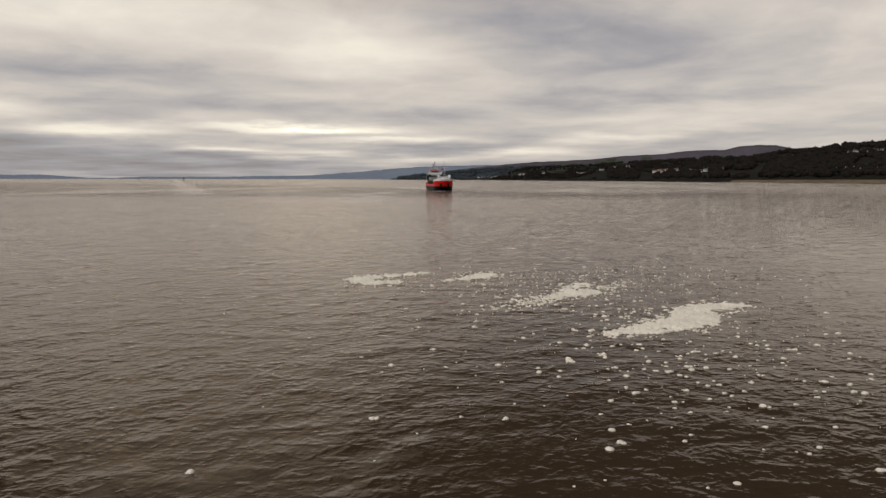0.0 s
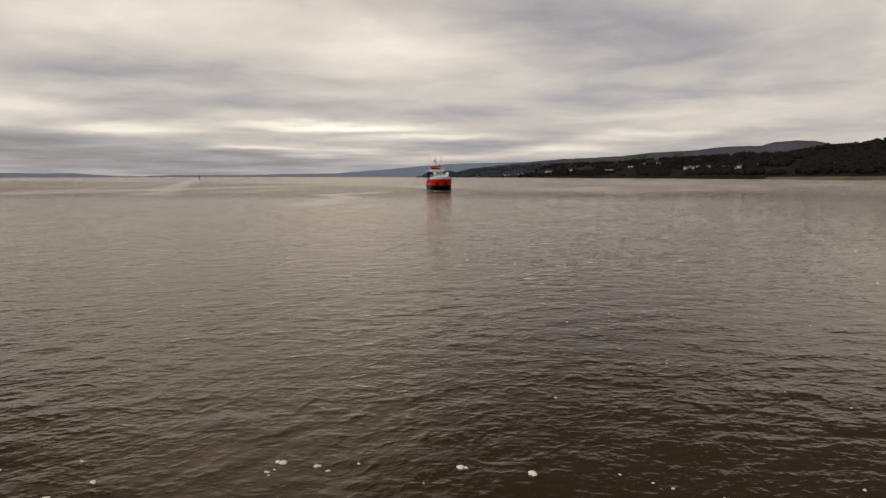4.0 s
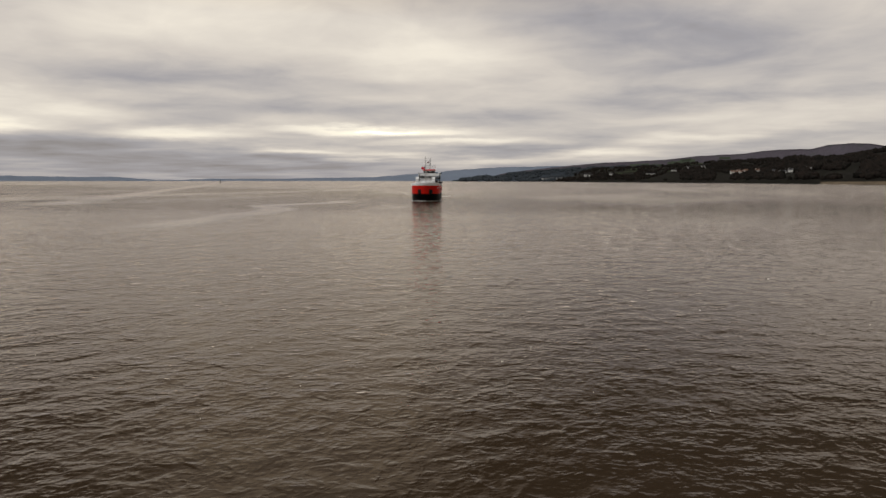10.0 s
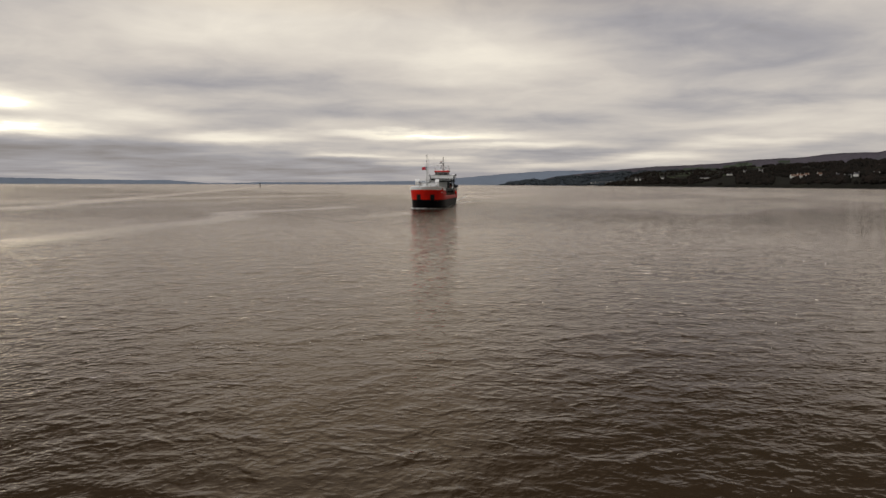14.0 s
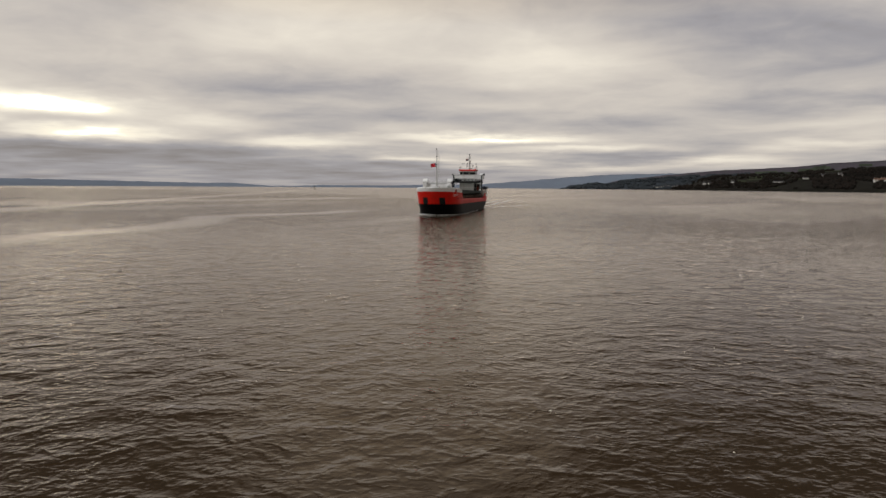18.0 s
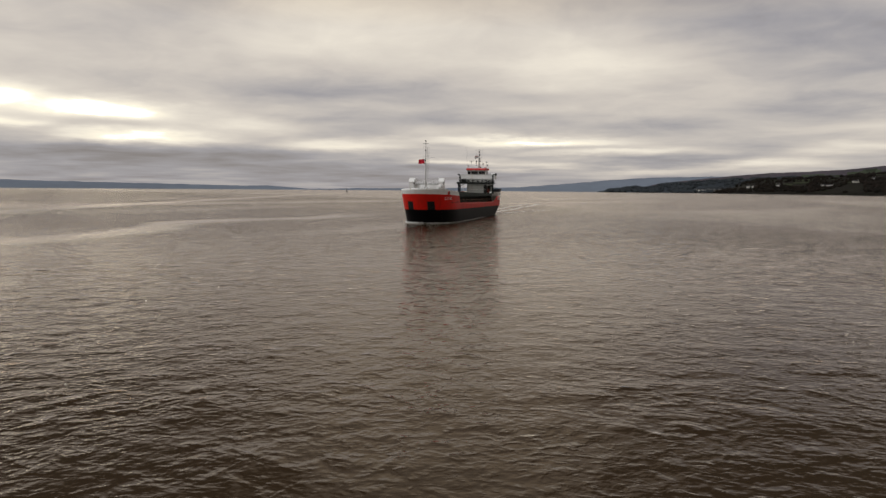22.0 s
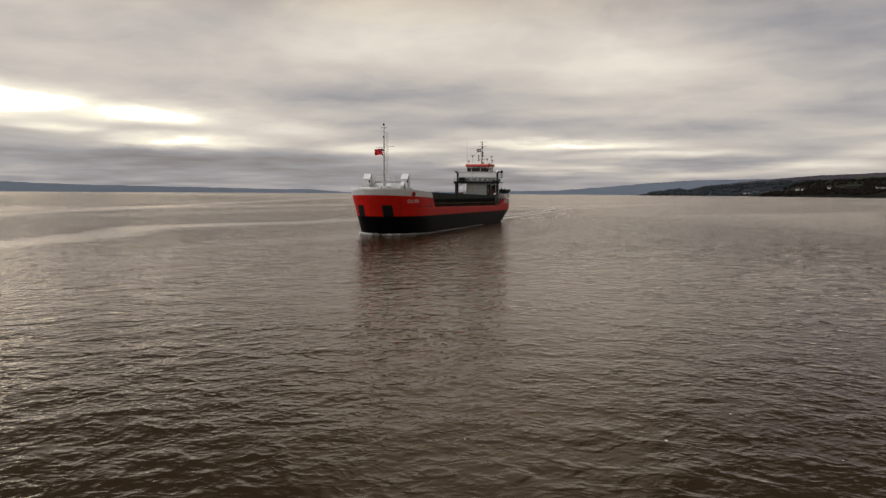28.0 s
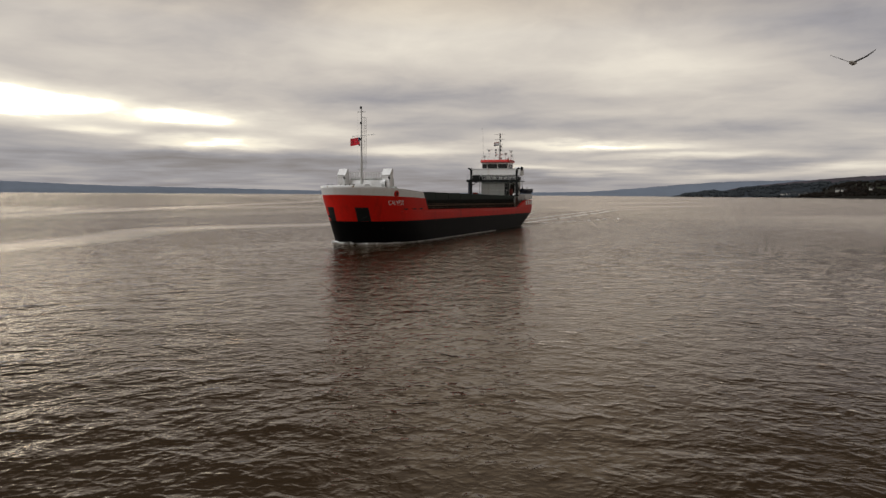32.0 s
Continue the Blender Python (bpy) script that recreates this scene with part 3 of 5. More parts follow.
def build_ship():
    ship = tagged(empty("cargo_ship"), "red and black coastal cargo ship with white bow, under way", "ship")
    part("lower_hull", hull_band(lambda x: -1.5, boot_top, levels=8), M_BLACK, ship, "black lower hull", True)
    part("topside_plating", hull_band(boot_top, red_top, xb=30.6, levels=3, inner=0.15), M_RED, ship, "red painted side plating", True)
    fo = part("forecastle", hull_band(boot_top, white_low, xa=30.6, levels=6, n=40), M_RED, ship, "red raised forecastle side", True)
    part("bow_bulwark", hull_band(white_low, white_high, xa=31.2, levels=3, n=40, inner=0.16), M_WHITE, ship, "white bow bulwark", True)
    part("main_deck", deck_face(4.0, -38.2, 31.0), M_DECK, ship)
    part("forecastle_deck", deck_face(6.6, 30.6, off=0.35), M_DECK, ship)
    part("forecastle_bulkhead", box(30.45, 30.6, -6.35, 6.35, 4.0, 6.72), M_GREEN, ship)
    # the side plating sweeps down from the forecastle to the main deck
    for side in (-1, 1):
        for name, z0, z1, mm in (("sweep_plate", 4.8, white_low(30.6), M_RED), ("sweep_cap", white_low(30.6), white_high(31.0), M_WHITE)):
            bm = bmesh.new()
            edge = lambda z: 30.7 - 2.0 * (7.5 - z) / 2.7
            vs = [bm.verts.new((x, side * y, z)) for y in (6.515, 6.34) for x, z in ((32.0, z0), (edge(z0), z0), (edge(z1), z1), (32.0, z1))]
            for q in ((0, 1, 2, 3), (7, 6, 5, 4), (0, 4, 5, 1), (1, 5, 6, 2), (2, 6, 7, 3), (3, 7, 4, 0)):
                bm.faces.new([vs[k] for k in q])
            bmesh.ops.recalc_face_normals(bm, faces=bm.faces)
            part(name, bm, mm, fo)
    # bow fittings
    for side in (-1, 1):
        y0, y1 = (1.75, 3.35) if side > 0 else (-3.35, -1.75)
        part("anchor_pocket", bow_patch(y0, y1, 3.35, 5.35, 0.03), M_DARK, fo, "black recessed anchor pocket")
        yc = (y0 + y1) / 2
        xb = stem_x(4.3) - 1.0
        bm = rod((xb, yc, 3.7), (xb + 0.15, yc, 5.0), 0.11)
        rod((xb + 0.1, yc - 0.6, 4.1), (xb + 0.08, yc, 3.65), 0.12, bm)
        rod((xb + 0.1, yc + 0.6, 4.1), (xb + 0.08, yc, 3.65), 0.12, bm)
        part("anchor", bm, M_DARK, ship, "black stowed anchor")
        for yq in (1.75, 0.4) if side > 0 else (-1.75,):
            xq = stem_x(8.0) - 0.42 - abs(yq) * 0.1
            ch = part("fairlead", box(xq - 0.25, xq + 0.3, yq - 0.42, yq + 0.42, 8.22, 8.42, 0.04), M_RUSTY, ship, "rusty yellow mooring fairlead")
            for dy in (-0.35, 0.35):
                part("roller", rod((xq, yq + dy, 8.40), (xq, yq + dy, 8.62), 0.09, seg=10), M_DARK, ch)
        ventilator(side * 3.75, ship)
    ring = part("roundel", rod((39.26, half_breadth(39.26, 7.35) - 0.1, 7.33), (39.32, half_breadth(39.26, 7.35) + 0.1, 7.33), 0.47, seg=24), M_RED, ship, "red round fairlead plate")
    part("hole", rod((39.3, half_breadth(39.26, 7.35) + 0.08, 7.33), (39.34, half_breadth(39.26, 7.35) + 0.13, 7.33), 0.24, seg=20), M_DARK, ring, "dark mooring hole")
    for x in (36.5, 34.0, 31.6):
        part("freeing_port", side_strip(x - 0.55, x + 0.55, 4.95, 5.15, 0.03, 4), M_DARK, fo)
    part("ledge", side_strip(30.8, 38.2, 4.62, 4.7, 0.08, 12), M_RED, fo)
    hull_text("CALYPSO", 40.46, 5.72, 0.92, 3.32, fo, M_WHITE)
    for k in range(6):
        z = 0.5 + 0.45 * k
        part("draught_mark", side_strip(39.2 + z * 0.45, 39.25 + z * 0.45, z, z + 0.05, 0.02, 2), M_RUSTY, ship)
    br = part("breakwater", wedge([(36.9, 6.7), (37.8, 6.7), (37.1, 9.35), (36.98, 9.35)], -3.2, 3.2, 0.03), M_WHITE, ship, "white breakwater plate")
    part("rail", rail(bmesh.new(), [(37.05, -3.1, 9.35), (37.05, 3.1, 9.35)], 1.15, 0.45, 0.035, 5), M_WHITE, br)
    part("store_house", box(35.2, 36.6, -3.1, 3.6, 6.72, 9.7, 0.06), M_GREY, ship, "white store house behind the breakwater")
    for y in (-4.6, 4.6):
        part("winch", rod((37.6, y - 0.5, 8.0), (37.6, y + 0.5, 8.0), 0.45, seg=14), M_GREY, ship, "pale mooring winch")
    for y in (-2.0, -1.0, 0.0, 1.0, 2.0):
        part("bracket", wedge([(37.55, 6.75), (38.2, 6.75), (37.15, 8.5)], y - 0.04, y + 0.04), M_WHITE, br)
    win = part("windlass", box(39.8, 41.4, -2.4, 2.4, 6.72, 7.3, 0.08), M_GREEN, ship, "dark green windlass")
    for y in (-1.7, 1.7):
        part("drum", rod((40.6, y - 0.7, 7.6), (40.6, y + 0.7, 7.6), 0.5, seg=14), M_GREEN, win)
    # foremast
    fm = part("foremast", rod((38.8, 0, 6.7), (38.8, 0, 20.0), 0.21, seg=10, r2=0.07), M_MAST, ship, "pale grey foremast")
    bm = rod((38.8, 0.42, 11.0), (38.8, 0.42, 18.6), 0.035, seg=6)
    rod((38.8, 0.78, 11.0), (38.8, 0.78, 18.6), 0.035, bm, 6)
    for i in range(20):
        rod((38.8, 0.42, 11.2 + i * 0.38), (38.8, 0.78, 11.2 + i * 0.38), 0.022, bm, 5)
    for z in (12.0, 14.2, 16.4, 18.5):
        rod((38.8, 0.0, z), (38.8, 0.5, z), 0.03, bm, 5)
    part("ladder", bm, M_MAST, fm)
    for y0, z0, y1 in ((-1.5, 15.8, -1.9), (-0.6, 19.3, -0.8)):
        part("halyard", rod((38.8, y0, z0), (38.6, y1, 7.4), 0.007, seg=4), M_STEEL, fm)
    part("crosstree", box(38.6, 39.0, -0.5, 0.5, 10.9, 11.0, 0.02), M_MAST, fm)
    for y in (-0.5, 0.5):
        part("mast_leg", rod((38.3, y, 6.8), (38.8, y * 0.2, 10.2), 0.06, seg=8), M_MAST, fm)
    part("yard", rod((38.8, -1.55, 15.8), (38.8, 2.2, 16.0), 0.045, seg=6), M_WHITE, fm)
    part("yard", rod((38.8, -0.65, 19.35), (38.8, 0.65, 19.35), 0.05, seg=6), M_MAST, fm)
    for y, z, s in ((0, 19.95, 0.16), (0, 17.7, 0.15), (-0.15, 15.3, 0.14), (-0.25, 14.5, 0.13)):
        part("mast_lamp", rod((38.95, y, z - s), (38.95, y, z + s), s, seg=10), M_DARK, fm)
    fl = part("flag", flag_mesh(38.75, -0.3, -1.85, 14.55, 15.65), M_FLAGRED, fm, "red ensign")
    for z0, z1, ya in ((15.62, 15.66, -0.95), (15.12, 15.16, -0.95), (15.37, 15.43, -0.95)):
        part("stripe", flag_mesh(38.79, -0.3, ya, z0, z1), M_FLAGWHITE, fl)
    part("canton", flag_mesh(38.77, -0.3, -0.95, 15.15, 15.65), M_FLAGBLUE, fl)
    part("mast_house", box(38.0, 39.6, -1.0, 1.0, 6.72, 8.7, 0.06), M_WHITE, ship)
    # hatch
    hatch = part("hatch_coaming", box(-23, 29.3, -5.3, 5.3, 4.0, 6.35, 0.05), M_DARK, ship, "black hatch coaming")
    for side in (-1, 1):
        for i in range(53):
            x = -22.6 + i * 0.993
            bm = bmesh.new()
            y0, y1 = side * 5.3, side * 5.8
            v = [bm.verts.new(c) for c in ((x - 0.06, y0, 4.0), (x - 0.06, y1, 4.0), (x - 0.06, side * 5.42, 6.3), (x - 0.06, y0, 6.3), (x + 0.06, y0, 4.0), (x + 0.06, y1, 4.0), (x + 0.06, side * 5.42, 6.3), (x + 0.06, y0, 6.3))]
            for q in ((0, 1, 2, 3), (7, 6, 5, 4), (1, 5, 6, 2), (3, 2, 6, 7)):
                bm.faces.new([v[k] for k in q])
            bmesh.ops.recalc_face_normals(bm, faces=bm.faces)
            part("stiffener", bm, M_RIB, hatch)
        part("top_flange", box(-23.1, 29.4, 5.2 if side > 0 else -5.62, 5.62 if side > 0 else -5.2, 6.35, 6.5, 0.02), M_GREEN, hatch)
        part("pipe", rod((-22.5, side * 5.95, 5.3), (29.5, side * 5.95, 5.5), 0.05, seg=6), M_RAIL, hatch, "rusty deck pipe")
    for i in range(9):
        x0 = -23 + i * 5.82
        zt = 7.05 + 0.013 * (x0 + 23)
        cov = part("hatch_cover", box(x0, x0 + 5.72, -5.55, 5.55, 6.5, zt, 0.05), M_GREEN, ship, "dark green hatch cover panel")
        part("edge_bead", box(x0, x0 + 5.72, 5.53, 5.60, zt - 0.16, zt - 0.06), M_GREEN, cov)
    # main deck rail on the port side and starboard side
    for side in (-1, 1):
        part("deck_rail", rail(bmesh.new(), [(-21.8, side * 6.35, 4.45), (4, side * 6.35, 4.6), (30.2, side * 6.35, 4.85)], 0.95, 2.0, 0.022, 3), M_RAIL, ship, "weathered deck rail")
    # hatch gantry
    ga = part("hatch_gantry", box(-24.9, -24.2, -6.6, 6.0, 9.75, 10.35, 0.05), M_DARK, ship, "black travelling hatch gantry")
    for y in (-5.55, 5.5):
        part("leg", box(-24.85, -24.4, y - 0.22, y + 0.22, 6.6, 12.65, 0.03), M_DARK, ga)
        part("foot", box(-25.8, -23.5, y - 0.25, y + 0.25, 6.55, 6.9, 0.04), M_DARK, ga)
        part("brace", rod((-24.6, y, 9.0), (-24.6, y * 0.72, 9.8), 0.09, seg=6), M_DARK, ga)
        part("flood_lamp", rod((-24.4, y * 1.02, 12.7), (-24.4, y * 1.12, 13.0), 0.2, seg=10), M_DARK, ga)
    part("gantry_rail", rail(bmesh.new(), [(-24.3, -6.4, 10.35), (-24.3, 5.9, 10.35)], 1.05, 1.0, 0.025, 3), M_STEEL, ga)
    part("winch_cabinet", box(-24.9, -24.0, -4.9, -3.5, 10.35, 11.4, 0.05), M_DARK, ga)
    part("gantry_ladder", box(-24.9, -24.6, -6.3, -5.9, 7.0, 10.0, 0.02), M_NAVY, ga, "dark blue ladder")
    # house
    lh = part("lower_house", box(-36, -26, -3.4, 3.2, 3.6, 10.0, 0.06), M_GREY, ship, "pale grey deckhouse")
    for x in (-28, -30, -32, -34):
        part("window", box(x - 0.3, x + 0.3, 3.26, 3.34, 7.9, 8.6, 0.02), M_PANE, lh)
    part("door", box(-27.4, -26.6, 3.26, 3.36, 4.2, 6.1, 0.02), M_DARK, lh)
    # flat dark panel, the shade of a recess put into its colour
    part("recess_shade", box(-26.03, -25.97, 2.2, 3.25, 6.7, 9.6, 0.01), M_DARK, lh, "dark panel standing for a shaded recess")
    for k in range(9):
        part("step", box(-25.9, -25.5, 2.35, 3.05, 6.6 + 0.36 * k, 6.66 + 0.36 * k), M_STEEL, lh)
    # box added beside the deckhouse to darken its port side
    part("side_shade_box", box(-30.5, -27.0, 3.25, 4.3, 6.4, 9.3, 0.08), M_RIB, lh, "dark box added to darken the side of the deckhouse")
    part("hose_box", box(-26.9, -26.3, 3.3, 4.0, 6.9, 8.2, 0.04), M_RUSTYBOX, lh, "rust-red hose box")
    part("vent_slats", box(-26.05, -25.96, 0.5, 1.4, 7.2, 8.2, 0.02), M_GREY, lh)
    for y in (-3.4, 0.9):
        part("drain_pipe", rod((-25.92, y, 4.2), (-25.92, y, 9.9), 0.06, seg=6), M_GREY, lh)
    for z in (5.9, 7.9):
        part("ledge", box(-26.02, -25.93, -3.8, 3.2, z, z + 0.06), M_WHITE, lh)
    bd = part("boat_deck", box(-33.4, -25.2, -6.3, 5.0, 10.0, 10.16, 0.03), M_GREEN, ship)
    part("rail", rail(bmesh.new(), [(-25.3, -6.2, 10.16), (-25.3, 4.9, 10.16), (-33.2, 4.9, 10.16)], 1.0, 1.3, 0.024, 3), M_WHITE, bd)
    for x in (-32, -26):
        for y in (-6.0, 4.7):
            part("pillar", rod((x, y, 3.6), (x, y, 10.0), 0.09, seg=8), M_GREY, bd)
    uh = part("upper_house", box(-34, -27.2, -4.0, 3.4, 10.16, 11.4, 0.05), M_GREY, ship)
    for y in (-3.2, -1.6, 0.0, 1.5, 2.8):
        part("window", box(-27.24, -27.15, y - 0.4, y + 0.4, 10.5, 11.15, 0.02), M_PANE, uh)
    bf = part("bridge_front", box(-28.6, -26.0, -6.2, 6.0, 11.35, 12.85, 0.08), M_WHITE, ship, "white bridge wing bulwark")
    part("wing_lamp", rod((-26.2, -6.1, 12.85), (-26.2, -6.1, 13.15), 0.14, seg=10), M_DARK, bf)
    part("search_lamp", rod((-26.6, 6.0, 12.7), (-26.2, 6.3, 13.1), 0.32, seg=12), M_DARK, bf)
    wh = part("wheelhouse", box(-30.2, -26.4, -3.6, 2.9, 12.85, 14.35, 0.1), M_WHITE, ship, "white wheelhouse")
    rf = part("roof", box(-30.6, -26.0, -3.85, 3.2, 14.35, 14.98, 0.12), M_ORANGE, wh, "red wheelhouse roof")
    part("roof_rail", rail(bmesh.new(), [(-26.2, -3.7, 14.98), (-26.2, 3.05, 14.98), (-30.4, 3.05, 14.98)], 0.8, 1.6, 0.02, 2), M_WHITE, rf)
    for y0, y1 in ((-3.4, -2.3), (-2.1, 0.2), (0.4, 2.7)):
        part("window", box(-26.42, -26.34, y0, y1, 13.0, 14.0, 0.02), M_PANE, wh)
    for yy in (-3.62, 2.88):
        for x0, x1 in ((-28.2, -26.7), (-29.9, -28.5)):
            part("window", box(x0, x1, yy - 0.02, yy + 0.06, 13.0, 14.0, 0.02), M_PANE, wh)
    for y in (-3.45, -2.2, 0.3, 2.75):
        part("window_post", box(-26.46, -26.3, y - 0.07, y + 0.07, 12.95, 14.35, 0.02), M_WHITE, wh)
    part("eyebrow", wedge([(-26.0, 14.3), (-25.5, 14.42), (-25.55, 14.62), (-26.0, 14.95)], -3.5, 2.85, 0.03), M_ORANGE, wh, "red sun visor edge")
    part("coaming", box(-26.02, -25.93, -6.15, 5.95, 12.78, 12.9, 0.02), M_GREY, bf)
    part("wing_awning", wedge([(-28.4, 12.9), (-26.1, 12.9), (-26.5, 13.35), (-28.2, 13.35)], 4.6, 5.9, 0.03), M_WHITE, bf)
    part("under_wing", box(-28.4, -26.2, -6.0, -4.1, 10.2, 11.3, 0.05), M_DARK, uh, "dark box under the bridge wing")
    part("under_wing", box(-28.4, -26.4, 3.5, 5.4, 10.2, 11.0, 0.05), M_DARK, uh)
    part("fan", rod((-25.4, -4.7, 10.7), (-25.2, -4.7, 10.7), 0.42, seg=14), M_DARK, uh)
    part("fan", rod((-25.4, -3.4, 10.65), (-25.2, -3.4, 10.65), 0.36, seg=14), M_DARK, uh)
    part("locker", box(-26.0, -25.0, -5.3, -4.3, 6.7, 7.7, 0.05), M_RUSTYBOX, ship, "rust-red deck locker")
    part("locker", box(-26.0, -25.2, -4.2, -3.7, 6.7, 7.3, 0.05), M_GREY, ship)
    part("liferaft", rod((-25.9, 4.3, 7.2), (-25.9, 5.4, 7.2), 0.38, seg=14), M_WHITE, ship, "white life raft canister")
    # roof gear and aft mast
    am = part("aft_mast", rod((-29, 0, 14.9), (-29, 0, 21.4), 0.24, seg=10, r2=0.08), M_MAST, ship, "grey signal mast")
    for z, w in ((17.2, 1.3), (17.9, 0.6), (18.7, 0.8), (19.9, 1.2), (21.1, 1.4)):
        part("yard", rod((-29, -w, z), (-29, w, z), 0.045, seg=6), M_MAST, am)
    part("radar", box(-29.0, -28.4, -0.95, 0.95, 16.3, 16.5, 0.04), M_WHITE, am)
    for y, z in ((-0.9, 17.2), (0.3, 18.0), (-0.95, 16.6), (0.3, 16.2), (-0.9, 15.9), (0.3, 17.2), (0.1, 20.2), (0.25, 19.3), (0.5, 15.2)):
        part("mast_lamp", rod((-28.8, y, z), (-28.8, y, z + 0.4), 0.16, seg=8), M_DARK, am)
    part("radome", spindle_dome((-28.7, 0.1, 20.9), 0.24), M_MAST, am, "grey radome", True)
    for z in (15.6, 16.4, 17.6, 18.4):
        part("bracket", box(-29.3, -28.5, -0.35, 0.35, z, z + 0.08, 0.02), M_MAST, am)
    for k, mm in enumerate((M_NAVY, M_FLAGWHITE, M_RUSTYBOX)):
        part("flag", flag_mesh(-29.1, -0.25, -1.5, 18.5, 19.35, 3, k), mm, am, "striped flag")
    for x, y, h in ((-28.5, -2.5, 17.4), (-28.5, -3.6, 16.0), (-30, 2.4, 17.2), (-29.5, 1.3, 16.6), (-29.5, 2.8, 16.2)):
        po = part("antenna", rod((x, y, 14.9), (x, y, h), 0.05, seg=6), M_WHITE, ship)
        wide = 0.8 if h > 17.3 else 0.42
        part("crossbar", box(x - 0.08, x + 0.08, y - wide, y + wide, h, h + 0.12, 0.02), M_GREY, po)
        part("gearbox", box(x - 0.16, x + 0.16, y - 0.2, y + 0.2, h - 0.4, h, 0.03), M_GREY, po)
    part("whip_aerial", rod((-29, -4.0, 14.9), (-29, -4.4, 22.6), 0.03, seg=5, r2=0.012), M_STEEL, ship)
    part("dome", spindle_dome((-27.6, 2.4, 15.3), 0.34), M_WHITE, ship, "white satellite dome", True)
    # the house and all above it stand on a low raised deck
    for ob in ship.children:
        if ob.name.split(".")[0] in ("lower_house", "boat_deck", "upper_house", "bridge_front", "wheelhouse", "aft_mast", "antenna", "whip_aerial", "dome", "hatch_gantry"):
            ob.location.z = 0.36
    # stern
    part("rescue_boat", loft([[(x, 5.9 + b * w * c, z + d * hh) for c, d in ((-1, 1), (-1, 0.2), (-0.5, -0.6), (0.5, -0.6), (1, 0.2), (1, 1))] for x, b, z, hh, w in
                                   ((-34.6, 0.5, 8.0, 0.6, 1.1), (-33.6, 1, 7.95, 0.7, 1.1), (-31, 1, 7.9, 0.7, 1.1), (-29, 0.9, 8.0, 0.6, 1.1), (-27.6, 0.15, 8.2, 0.45, 1.1))]), M_NAVY, ship, "dark navy covered rescue boat")
    for x in (-33.2, -29.6):
        part("davit", rod((x, 4.6, 7.0), (x, 5.6, 9.0), 0.09, seg=8), M_DARK, ship)
    part("cradle", box(-34.4, -28.4, 4.7, 6.6, 6.3, 7.4, 0.06), M_WHITE, ship)
    part("stern_casing", box(-36.5, -33.5, 3.2, 5.2, 4.0, 6.9, 0.06), M_WHITE, ship, "white casing")
    for i in range(5):
        x = -29.0 - i * 1.75
        part("name_bar", side_strip(x - 1.15, x, 4.95, 5.9, 0.04, 2), M_WHITE, ship)
    part("stern_mark", side_strip(-35.9, -35.2, 1.9, 2.2, 0.03, 3), M_WHITE, ship)
    part("stern_rail", rail(bmesh.new(), [(-27, 6.3, 5.95), (-33, 5.95, 5.95), (-38, 4.5, 5.95), (-38, -4.5, 5.95)], 0.8, 1.5, 0.024, 2), M_WHITE, ship)
    # white water at the bow and along the side
    rng = random.Random(8)
    for side, name in ((1, "bow_wave"), (-1, "bow_wave")):
        V, F = [], []
        n = 260
        for i in range(n + 1):
            u = i / n
            x = stem_x(0) + 0.3 - u * 48.6
            b = half_breadth(min(x, stem_x(0) - 0.01), 0.0) if x < stem_x(0) else 0.0
            broken = 0.25 + 0.9 * max(0.0, noise.noise((u * 33, side * 3.0, 2.0)) + 0.3) if u > 0.05 else 0.8
            wd = (0.95 * (1 - u) ** 2 + 0.30) * (0.15 + 1.2 * rng.random() ** 1.5) * broken
            hh = (0.30 * max(0.0, 1 - 5 * u) + 0.09 * (1 - u) + 0.015) * (0.2 + 1.1 * rng.random()) * broken
            V += [(x, side * (b - 0.1), 0.02 + hh), (x + 0.1, side * (b + wd * 0.45), 0.05 + hh * 0.55), (x - 0.1, side * (b + wd), 0.015), (x, side * (b + wd * 0.4), -0.25)]
        for i in range(n):
            for k in range(4):
                j = (k + 1) % 4
                F.append((4 * i + k, 4 * i + j, 4 * i + 4 + j, 4 * i + 4 + k))
        me = bpy.data.meshes.new(name)
        me.from_pydata(V, [], F)
        me.materials.append(M_WHITEWATER)
        ob = new(name, me)
        ob.parent = ship
        ob["label"] = "thin white bow wave"
    # broken pale lines of wake astern
    for y0, y1, w, far, seed in ((2.5, 0.5, 0.8, 180, 1), (-3.5, -6.0, 0.7, 180, 2), (-5.2, -26.0, 0.6, 130, 3), (5.2, 20.0, 0.45, 60, 4)):
        V, F = [], []
        n = 300
        for i in range(n + 1):
            u = i / n
            x = -37.5 - far * u
            gap = noise.noise((u * 26, seed * 3.0, 4.0)) + (0.42 if seed < 3 else 0.15) - 0.3 * u
            if gap < 0.0:
                continue
            y = y0 + (y1 - y0) * u + 0.35 * math.sin(u * 17 + y0) + 0.5 * noise.noise((u * 40, seed, 1.0))
            ww = w * min(1.0, 0.3 + 2.5 * gap) * (0.5 + 0.8 * rng.random())
            k = len(V)
            V += [(x, y - ww, 0.02), (x - 0.1, y - ww * 0.2, 0.15), (x + 0.1, y + ww, 0.02), (x - far / n, y + ww * 0.3, 0.05)]
            F += [(k, k + 1, k + 3), (k + 1, k + 2, k + 3), (k, k + 2, k + 1), (k, k + 3, k + 2)]
        me = bpy.data.meshes.new("wake_streak")
        me.from_pydata(V, [], F)
        me.materials.append(M_WAKE)
        ob = new("wake_streak", me)
        ob.parent = ship
        ob["label"] = "broken pale line of wake astern"
    return ship


